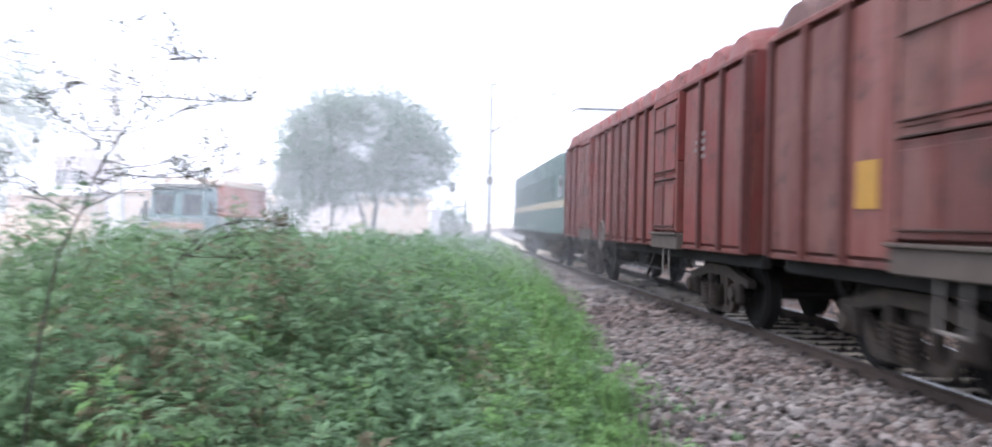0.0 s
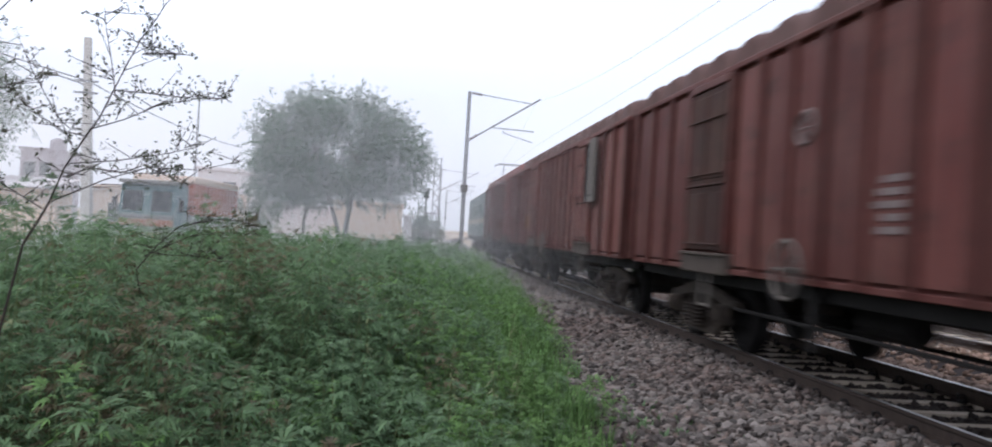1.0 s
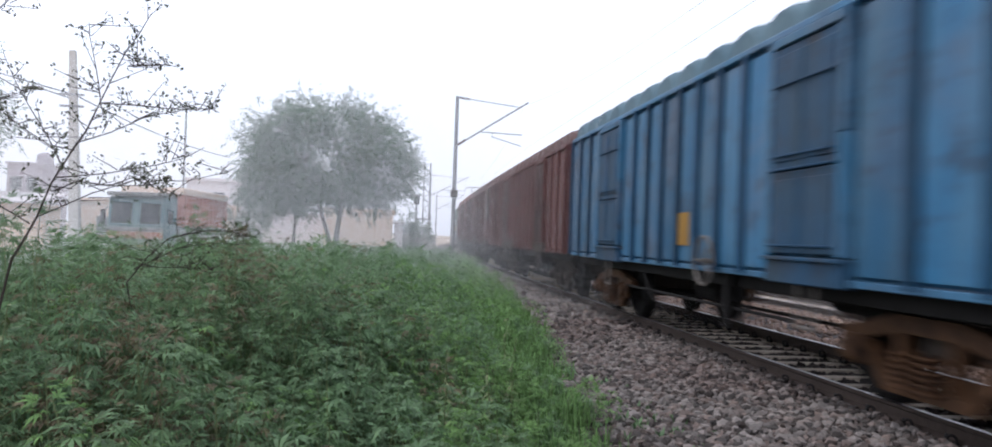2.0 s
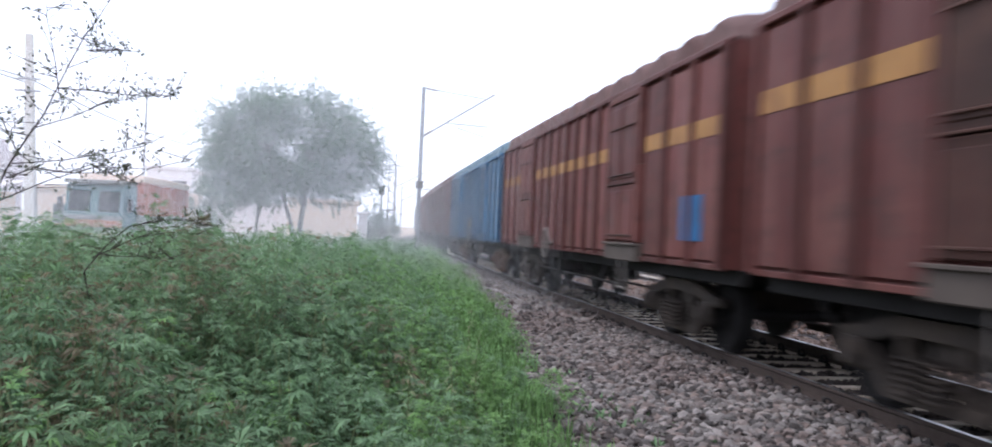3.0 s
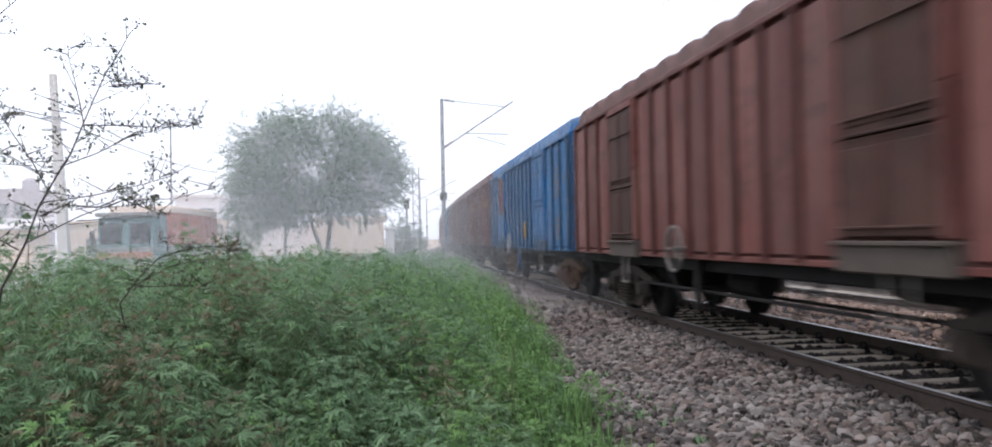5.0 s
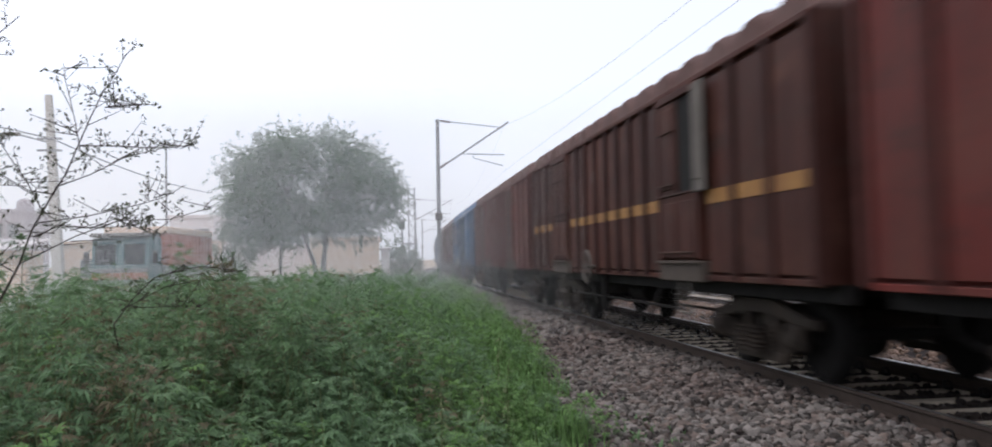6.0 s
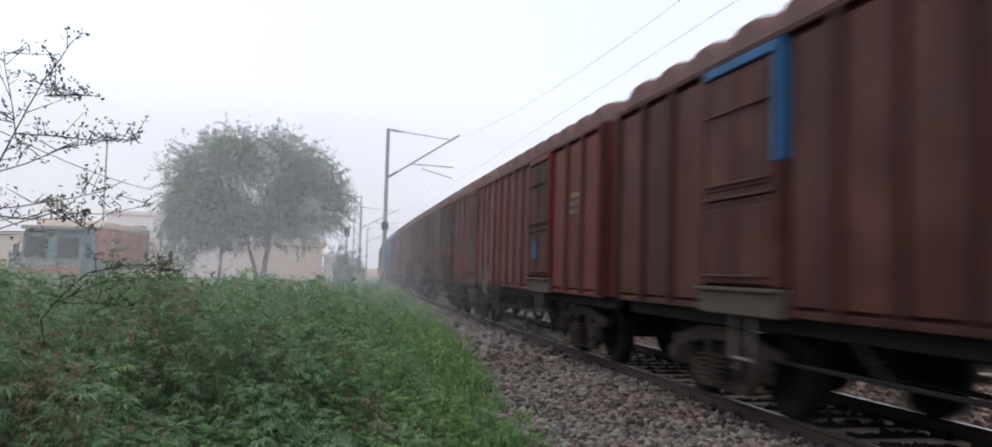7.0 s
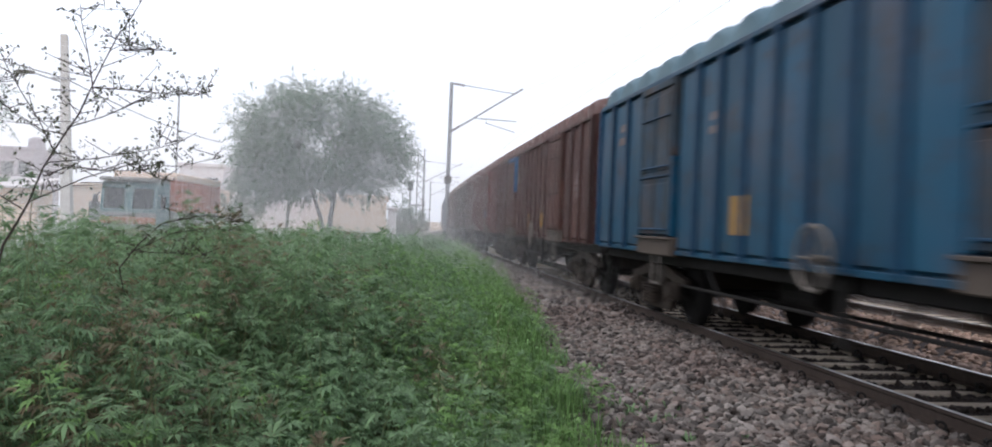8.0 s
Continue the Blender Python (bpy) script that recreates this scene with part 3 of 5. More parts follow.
def build_wagon(material, label, open_door=False, door_frame=None, door_leaf=None, stripe=None, extras=None, wheel_y=0.9):
    wagon = empty("covered_goods_wagon", label, "railway wagon", "wagons of the goods train")
    panel, rib, roof = wagon_kit(material)
    # plain wall behind the pressed panels, both ends, roof
    for name, x0, x1 in (("side_wall", -HALF, -HALF + 0.05), ("side_wall", HALF - 0.05, HALF)):
        bm = bmesh.new()
        box(bm, x0, x1, -BODY / 2, BODY / 2, FLOOR, EAVE)
        part(name, bm, material, wagon)
    for y in (-1, 1):
        bm = bmesh.new()
        box(bm, -HALF + 0.05, HALF - 0.05, *sorted((y * (BODY / 2 - 0.05), y * (BODY / 2 - 0.004))), FLOOR, EAVE + 0.03)
        end = part("end_wall", bm, material, wagon)
        for x in (-1.1, -0.37, 0.37, 1.1):
            bm = bmesh.new()
            box(bm, x - 0.05, x + 0.05, *sorted((y * (BODY / 2 - 0.004), y * (BODY / 2 + 0.05))), FLOOR, EAVE - 0.06)
            part("stanchion", bm, material, end)
    rf = piece("roof", roof, wagon, pose(0, 0, 0))
    bm = bmesh.new()
    for s in (-1, 1):
        box(bm, *sorted((s * HALF, s * (HALF + 0.085))), -BODY / 2, BODY / 2, EAVE - 0.055, EAVE + 0.025, 0.012)
    part("gutter", bm, material, wagon)
    for y in BAYS:
        if min(abs(y - d) for d in DOORS) > 0.88:
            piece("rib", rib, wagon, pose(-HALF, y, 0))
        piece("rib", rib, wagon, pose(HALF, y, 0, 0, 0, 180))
    for a, b in zip(BAYS, BAYS[1:]):
        y = (a + b) / 2
        if min(abs(y - d) for d in DOORS) > 1.08:
            half = (b - a) / 2 - 0.055
            piece("panel", panel, wagon, pose(-HALF - 0.004, y, 0) @ Matrix.Diagonal((1, half / 0.305, 1, 1)))
            if stripe:
                panel_patch(wagon, "stripe", y - half + 0.03, y + half - 0.03, stripe[0], stripe[1], M_STRIPE, "faded ochre band")
    bm = bmesh.new()
    box(bm, -HALF - 0.05, -HALF - 0.003, -BODY / 2, BODY / 2, FLOOR - 0.02, FLOOR + 0.045, 0.008)
    part("bottom_rail", bm, material, wagon)
    for k, d in enumerate(DOORS):
        door_parts(wagon, material, d, open_door and k == 1, door_frame if k == 0 else None, door_leaf if k == 0 or door_leaf in (M_DOOR_GREY, M_DOOR_BLUE, M_DOOR_DEEP) else None)
    # underframe
    bm = bmesh.new()
    for s in (-1, 1):
        box(bm, *sorted((s * 1.42, s * 1.30)), -BODY / 2, BODY / 2, FLOOR - 0.19, FLOOR, 0.01)
    box(bm, -0.25, 0.25, -BODY / 2 + 0.1, BODY / 2 - 0.1, FLOOR - 0.34, FLOOR - 0.01)
    for y in np.linspace(-6.9, 6.9, 9):
        box(bm, -1.4, 1.4, y - 0.06, y + 0.06, FLOOR - 0.16, FLOOR - 0.006)
    part("underframe", bm, M_UNDER, wagon)
    for y in (-2.25, 2.25):
        bm = bmesh.new()
        prism(bm, [(y - 0.05, FLOOR - 0.19), (y + 0.05, FLOOR - 0.19), (y * 0.75 + 0.04, FLOOR - 0.62), (y * 0.75 - 0.04, FLOOR - 0.62)], -1.46, -1.42)
        part("truss_strut", bm, M_UNDER, wagon)
    bm = bmesh.new()
    rod(bm, (-0.7, 0.5, 0.74), (-0.7, 1.4, 0.74), 0.17, seg=14)
    rod(bm, (-0.7, 1.4, 0.74), (-0.7, 1.52, 0.74), 0.17, 0.05, 14)
    part("brake_cylinder", bm, M_UNDER, wagon)
    bm = bmesh.new()
    rod(bm, (0.6, -1.6, 0.76), (0.6, -0.5, 0.76), 0.2, seg=14)
    part("air_reservoir", bm, M_UNDER, wagon)
    bm = bmesh.new()
    rod(bm, (-1.45, -3.2, 0.66), (-1.45, 3.2, 0.66), 0.022, seg=6)
    rod(bm, (-0.3, -4.2, 0.52), (-0.3, 4.2, 0.52), 0.025, seg=6)
    part("brake_rod", bm, M_UNDER, wagon)
    for y in (-1, 1):
        bm = bmesh.new()
        box(bm, -0.11, 0.11, *sorted((y * (BODY / 2 - 0.2), y * (PITCH / 2 - 0.06))), 0.93, 1.12, 0.02)
        box(bm, -0.19, 0.19, *sorted((y * (PITCH / 2 - 0.32), y * (PITCH / 2 - 0.012))), 0.86, 1.18, 0.04)
        part("coupler", bm, M_BOGIE, wagon)
        bm = bmesh.new()
        pts = [Vector((-0.45, y * (BODY / 2 - 0.1), 1.0)), Vector((-0.43, y * (BODY / 2 + 0.2), 0.62)), Vector((-0.3, y * (PITCH / 2 - 0.012), 0.5))]
        for a, b in zip(pts, pts[1:]):
            rod(bm, a, b, 0.03, seg=6)
        part("brake_hose", bm, M_UNDER, wagon)
    for y in (-5.0, 5.15):
        add_bogie(wagon, y, rusty=material in (M_BLUE, M_BRIGHT))
    # hand brake
    wy, wz, wx = wheel_y, 1.24, -HALF - 0.24
    bm = bmesh.new()
    ring(bm, (wx, wy, wz), (1, 0, 0), 0.30, 0.022, 24, 6)
    for k in range(5):
        a = 2 * math.pi * k / 5
        rod(bm, (wx, wy, wz), (wx, wy + 0.3 * math.cos(a), wz + 0.3 * math.sin(a)), 0.012, seg=6)
    rod(bm, (wx - 0.03, wy, wz), (-HALF + 0.1, wy, wz), 0.03, seg=8)
    part("brake_wheel", bm, M_WHITE if material is M_BRIGHT else M_SILL, wagon, "pale steel hand brake wheel")
    bm = bmesh.new()
    prism(bm, [(wy - 0.10, FLOOR - 0.01), (wy + 0.10, FLOOR - 0.01), (wy + 0.05, 0.42), (wy - 0.05, 0.42)], -1.53, -1.47)
    part("brake_bracket", bm, material if material is M_BRIGHT else M_UNDER, wagon)
    for name, y0, y1, z0, z1, mm, lb in (extras or []):
        if name == "emblem":
            bm = bmesh.new()
            cy, cz = (y0 + y1) / 2, (z0 + z1) / 2
            ring(bm, (-HALF - 0.07, cy, cz), (1, 0, 0), 0.17, 0.03, 22, 4)
            for k in range(6):
                a = math.pi * k / 3
                rod(bm, (-HALF - 0.07, cy + 0.05 * math.cos(a), cz + 0.05 * math.sin(a)), (-HALF - 0.07, cy + 0.15 * math.cos(a), cz + 0.15 * math.sin(a)), 0.012, seg=4)
            part(name, bm, mm, wagon, lb)
        elif name == "door_patch":
            bm = bmesh.new()
            box(bm, -HALF - 0.146, -HALF - 0.138, y0, y1, z0, z1)
            part(name, bm, mm, wagon, lb)
        elif name == "stencil_mark":
            marks(wagon, (y0 + y1) / 2, z0, y1 - y0, z1 - z0, mm)
        else:
            panel_patch(wagon, name, y0, y1, z0, z1, mm, lb)
    return wagon


def yellow(y=-0.7):
    return ("yellow_panel", y - 0.23, y + 0.23, 1.42, 1.88, M_YELLOW, "yellow inspection panel")


def build_loco():
    loco = empty("electric_locomotive", "grey-green electric locomotive with a cream band and raised pantograph", "locomotive")
    L = 9.6
    bm = bmesh.new()
    outline = [(-L, 1.15), (-L, 2.55), (-L + 0.45, 3.62), (-L + 0.8, 3.78), (L - 0.8, 3.78), (L - 0.45, 3.62), (L, 2.55), (L, 1.15)]
    prism(bm, outline, -1.52, 1.52)
    part("body", bm, M_LOCO, loco)
    for s in (-1, 1):
        bm = bmesh.new()
        box(bm, *sorted((s * 1.522, s * 1.53)), -L + 0.02, L - 0.02, 2.0, 2.24)
        part("band", bm, M_CREAM, loco, "cream painted waist band")
        for y in (-8.7, 8.7):
            bm = bmesh.new()
            box(bm, *sorted((s * 1.522, s * 1.535)), y - 0.4, y + 0.4, 2.35, 3.05, 0.004)
            part("side_window", bm, M_GLASS, loco)
        for y in np.linspace(-6.4, 6.4, 8):
            bm = bmesh.new()
            for z in np.arange(2.3, 3.1, 0.1):
                box(bm, *sorted((s * 1.52, s * 1.55)), y - 0.5, y + 0.5, z, z + 0.05)
            part("louvre", bm, M_LOCO, loco)
    for s in (-1, 1):
        for x in (-0.75, 0.75):
            bm = bmesh.new()
            yb, yt = s * (L + 0.012 - 0.04), s * (L - 0.39)
            a = [bm.verts.new(v) for v in ((x - 0.55, yb, 2.62), (x + 0.55, yb, 2.62), (x + 0.55, yt, 3.45), (x - 0.55, yt, 3.45))]
            f = bm.faces.new(a)
            bmesh.ops.solidify(bm, geom=[f], thickness=0.03)
            part("windscreen", bm, M_GLASS, loco)
        bm = bmesh.new()
        box(bm, -1.45, 1.45, *sorted((s * (L - 0.05), s * (L + 0.15))), 0.95, 1.2, 0.02)
        rod(bm, (-0.85, s * L, 1.05), (-0.85, s * (L + 0.42), 1.05), 0.16, 0.22, 14)
        rod(bm, (0.85, s * L, 1.05), (0.85, s * (L + 0.42), 1.05), 0.16, 0.22, 14)
        part("buffer_beam", bm, M_UNDER, loco)
    bm = bmesh.new()
    box(bm, -1.3, 1.3, -L + 0.3, L - 0.3, 0.85, 1.16, 0.02)
    box(bm, -1.2, 1.2, -1.8, 1.8, 0.35, 0.86, 0.05)
    part("underframe", bm, M_UNDER, loco)
    for y in (-5.6, 5.6):
        add_bogie(loco, y, (-1.0, 1.0))
    for y in (-3.4, 0.5, 3.6):
        bm = bmesh.new()
        box(bm, -0.8, 0.8, y - 0.9, y + 0.9, 3.75, 4.0, 0.05)
        part("roof_box", bm, M_LOCO, loco)
    bm = bmesh.new()
    y = -7.4
    for x in (-0.45, 0.45):
        rod(bm, (x, y, 4.0), (x * 0.9, y + 1.4, 4.75), 0.03, seg=6)
        rod(bm, (x * 0.9, y + 1.4, 4.75), (x, y + 0.3, 5.45), 0.025, seg=6)
        rod(bm, (x, y, 3.76), (x, y, 4.02), 0.06, seg=8)
    for yy in (0.12, 0.48):
        rod(bm, (-0.75, y + yy, 5.47), (0.75, y + yy, 5.47), 0.03, seg=6)
        for s in (-1, 1):
            rod(bm, (s * 0.75, y + yy, 5.47), (s * 0.98, y + yy, 5.36), 0.025, seg=6)
    rod(bm, (-0.5, y + 1.4, 4.75), (0.5, y + 1.4, 4.75), 0.025, seg=6)
    part("pantograph", bm, M_GALV, loco, "raised grey pantograph")
    return loco


blue_square = ("blue_patch", -6.80, -6.12, 1.42, 1.98, M_PATCH, "square of blue paint")
TRAIN = [
    (-1, build_loco()),
    (0, build_wagon(M_RED, "bright oxide-red covered goods wagon with white stencil", extras=[("stencil_mark", -5.75, -5.2, 2.45, 2.9, 4, "")])),
    (1, build_wagon(M_PALE, "brown covered goods wagon with one door swung open", open_door=True,
                    extras=[("yellow_panel", 4.88, 5.28, 1.65, 2.1, M_YELLOW, "yellow inspection panel")])),
    (2, build_wagon(M_BROWN, "brown covered goods wagon with a faded white emblem", door_leaf=M_DOOR_GREY, wheel_y=1.1,
                    extras=[("emblem", 0.95, 1.35, 2.5, 2.9, M_STENCIL, "faded white emblem"), ("stencil_mark", -0.62, -0.16, 1.6, 2.15, 5, "")])),
    (3, build_wagon(M_BLUE, "faded sky-blue covered goods wagon with weathered door", door_leaf=M_DOOR_BLUE, extras=[yellow(-0.25)], wheel_y=-1.5)),
    (4, build_wagon(M_BROWN, "brown covered goods wagon with ochre band and blue square", stripe=(2.66, 2.88), extras=[blue_square])),
    (5, build_wagon(M_BROWN, "brown covered goods wagon with high ochre band", stripe=(2.74, 2.98), door_leaf=M_DOOR_GREY)),
    (6, build_wagon(M_BRIGHT, "bright blue covered goods wagon with a rust-red door", door_leaf=M_PALE, wheel_y=1.25,
                    extras=[yellow(-1.05), ("stencil_mark", 6.7, 7.15, 2.5, 3.3, 6, ""), ("stencil_mark", -6.2, -5.75, 2.35, 3.1, 5, ""), ("stencil_mark", -6.2, -5.75, 1.35, 1.9, 4, "")])),
    (7, build_wagon(M_PALE, "faded brown covered goods wagon, dusty and worn", door_leaf=M_DOOR_GREY)),
    (8, build_wagon(M_DUSK, "dark brown covered goods wagon with yellow band and open door", open_door=True, stripe=(2.05, 2.22),
                    extras=[("stencil_mark", 0.75, 1.05, 2.75, 3.1, 1, "")])),
    (9, build_wagon(M_WINE, "dark red covered goods wagon with dusty lower panels", door_leaf=M_DOOR_GREY,
                    extras=[("door_patch", -3.72, -3.48, 1.72, 2.04, M_PATCH, "small patch of blue paint"), ("stencil_mark", -6.2, -5.7, 2.4, 2.8, 3, "")])),
    (10, build_wagon(M_DUSK, "dark brown covered goods wagon with blue-painted door frame", door_frame=M_PATCH, wheel_y=-1.2,
                     extras=[("stencil_mark", -0.2, 0.15, 2.45, 2.65, 1, ""), ("yellow_panel", 0.05, 0.35, 1.42, 1.78, M_YELLOW, "yellow inspection panel"), ("yellow_panel", -2.05, -1.7, 1.42, 1.78, M_YELLOW, "yellow inspection panel"),
                             ("stencil_mark", -6.3, -5.8, 2.05, 2.65, 4, "")])),
    (11, build_wagon(M_DEEP, "deep blue covered goods wagon with dark streaked door", door_frame=M_DOOR_DEEP, door_leaf=M_DOOR_DEEP, wheel_y=-1.2,
                     extras=[yellow(0.85), ("stencil_mark", 5.6, 6.1, 2.85, 3.3, 2, ""), ("stencil_mark", 1.5, 1.9, 2.65, 3.0, 2, "")])),
    (12, build_wagon(M_BROWN, "brown covered goods wagon near the train's rear")),
]


def motions():
    for i, thing in TRAIN:
        if i < 0:
            base = START - 7.25 + PITCH + 9.9
        else:
            base = START - PITCH * i
        walk(thing, [(t / 2, on_line(base + SPEED * t / 2)) for t in range(17)])
    turn = math.degrees(SPEED / FPS / WHEEL)
    for wheel, y in WHEELS:
        walk(wheel, [(k / FPS, pose(0, y, WHEEL, -(turn * k) % 360, 0, 0)) for k in range(8 * FPS + 1)])


# ---- overhead line ----
def build_mast(s, off, top, label, arm=True):
    x = line_x(s, off)
    mast = empty("electric_mast", label, "mast", "masts along the line", pose(x, s, 0))
    bm = bmesh.new()
    rod(bm, (0, 0, -0.45), (0, 0, top), 0.105, 0.085, 10)
    part("pole", bm, M_GALV, mast)
    bm = bmesh.new()
    box(bm, -0.3, 0.3, -0.3, 0.3, -0.5, -0.15, 0.04)
    part("footing", bm, M_CONCRETE, mast)
    if arm:
        reach = -off + 0.12
        bm = bmesh.new()
        rod(bm, (0, 0, top - 0.05), (reach - 0.25, 0, top - 0.38), 0.022, seg=6)
        part("tie_rod", bm, M_GALV, mast)
        bm = bmesh.new()
        rod(bm, (0, 0, top - 2.35), (reach + 0.05, 0, top - 0.12), 0.04, seg=8)
        part("bracket_tube", bm, M_GALV, mast)
        bm = bmesh.new()
        rod(bm, (1.05, 0, top - 1.62), (reach - 0.2, 0, top - 1.68), 0.025, seg=6)
        rod(bm, (1.7, 0, top - 1.66), (1.7, 0, top - 1.85), 0.015, seg=5)
        rod(bm, (1.65, 0, top - 1.82), (reach - 0.25, 0, top - 2.2), 0.02, seg=6)
        part("steady_arm", bm, M_GALV, mast)
        for a, b in (((0.12, 0, top - 0.06), (0.62, 0, top - 0.13)), ((0.10, 0, top - 2.28), (0.45, 0, top - 2.03))):
            bm = bmesh.new()
            a, b = Vector(a), Vector(b)
            for k in range(6):
                p = a.lerp(b, (k + 0.5) / 6)
                rod(bm, p - (b - a) / 20, p + (b - a) / 20, 0.075, 0.05, 10)
            part("insulator", bm, M_PORCELAIN, mast)
        bm = bmesh.new()
        box(bm, -0.16, 0.16, -0.16, 0.16, 3.25, 3.6, 0.03)
        part("number_plate", bm, M_SILL, mast, "pale plate strapped to the pole")
    return mast


build_mast(39.4, -3.2, 8.0, "grey steel mast with bracket arm over the line")
build_mast(91.0, -3.9, 8.0, "distant grey steel mast with bracket arm")
build_mast(138.0, -3.9, 8.0, "far grey steel mast beside the curve")
build_mast(-14.0, -3.2, 8.0, "grey steel mast with bracket arm over the line")


def build_lattice():
    x, y, top = 2.78, 77.0, 8.0
    m = empty("lattice_mast", "riveted steel lattice mast beside the line", "mast", m=pose(x, y, 0))
    w = 0.28
    for sx in (-1, 1):
        for sy in (-1, 1):
            bm = bmesh.new()
            rod(bm, (sx * w, sy * w, -0.45), (sx * w, sy * w, top), 0.05, seg=6)
            part("post", bm, M_GALV, m)
    z = 0.0
    while z < top - 0.5:
        bm = bmesh.new()
        for sy in (-1, 1):
            rod(bm, (-w, sy * w, z), (w, sy * w, z + 0.5), 0.03, seg=5)
            rod(bm, (w, sy * w, z + 0.5), (-w, sy * w, z + 0.95), 0.03, seg=5)
        part("brace", bm, M_GALV, m)
        z += 0.95


build_lattice()


def build_signal():
    m = empty("signal_post", "dark signal post with lamp box", "signal", m=pose(1.48, 60.0, 0))
    bm = bmesh.new()
    rod(bm, (0, 0, -0.45), (0, 0, 4.1), 0.07, seg=8)
    part("post", bm, M_GALV, m)
    bm = bmesh.new()
    box(bm, -0.2, 0.2, -0.15, 0.15, 3.6, 4.25, 0.04)
    part("lamp_box", bm, M_UNDER, m)
    bm = bmesh.new()
    box(bm, -0.1, 1.1, -0.04, 0.04, 2.5, 2.6)
    part("cross_arm", bm, M_GALV, m)


build_signal()


def hang(name, points, radius, label, sag=0.0):
    cu = bpy.data.curves.new(name, "CURVE")
    cu.dimensions = "3D"
    cu.bevel_depth = radius
    cu.bevel_resolution = 1
    sp = cu.splines.new("POLY")
    pts = []
    for a, b in zip(points, points[1:]):
        a, b = Vector(a), Vector(b)
        for k in range(16):
            f = k / 16
            pts.append(a.lerp(b, f) - Vector((0, 0, 4 * sag * f * (1 - f))))
    pts.append(Vector(points[-1]))
    sp.points.add(len(pts) - 1)
    for q, v in zip(sp.points, pts):
        q.co = (*v, 1)
    cu.materials.append(M_WIRE)
    ob = new(name, cu)
    return tagged(ob, label, "wire")


spans = (-66.0, -14.0, 39.4, 91.0, 138.0, 190.0)
hang("catenary_wire", [(line_x(s), s, 7.75) for s in spans], 0.0032, "thin dark catenary wire sagging between masts", 1.5)
hang("contact_wire", [(line_x(s), s, 5.6) for s in spans], 0.0032, "thin dark contact wire above the line", 0.0)

# ---- yard beyond the weeds ----


def build_concrete_pole():
    m = empty("utility_pole", "weathered square concrete utility pole", "utility pole", m=pose(-12.15, 34.2, 0))
    bm = bmesh.new()
    a = [bm.verts.new((sx * 0.2, sy * 0.2, -0.45)) for sx, sy in ((-1, -1), (1, -1), (1, 1), (-1, 1))]
    b = [bm.verts.new((-0.45 + sx * 0.11, sy * 0.11, 8.05)) for sx, sy in ((-1, -1), (1, -1), (1, 1), (-1, 1))]
    for i in range(4):
        bm.faces.new((a[i], a[(i + 1) % 4], b[(i + 1) % 4], b[i]))
    bm.faces.new(b)
    part("shaft", bm, M_CONCRETE, m)
    for z in (6.3, 5.85):
        bm = bmesh.new()
        box(bm, -0.9 + 0.1, 0.1, -0.2, -0.12, z, z + 0.08, 0.01)
        part("cross_arm", bm, M_GALV, m)
    bm = bmesh.new()
    rod(bm, (-0.4, 0, 6.2), (-1.5, -0.3, 6.5), 0.03, seg=6)
    part("lamp_arm", bm, M_GALV, m)
    bm = bmesh.new()
    box(bm, -2.0, -1.35, -0.4, -0.2, 6.42, 6.56, 0.04)
    part("lamp_head", bm, M_SILL, m)


build_concrete_pole()


def build_thin_pole():
    m = empty("utility_pole", "thin steel utility pole with small cross arm", "utility pole", m=pose(-12.1, 50.0, 0))
    bm = bmesh.new()
    rod(bm, (0, 0, -0.45), (0, 0, 8.5), 0.065, 0.05, 8)
    part("shaft", bm, M_GALV, m)
    bm = bmesh.new()
    box(bm, -0.25, 0.25, -0.05, 0.05, 8.2, 8.28, 0.01)
    part("cross_arm", bm, M_GALV, m)


build_thin_pole()
hang("power_cable", [(-30.0, 33.0, 11.6), (-12.45, 34.1, 6.35), (-11.5, 60.0, 6.3)], 0.026, "dark sagging power cable between poles", 0.3)


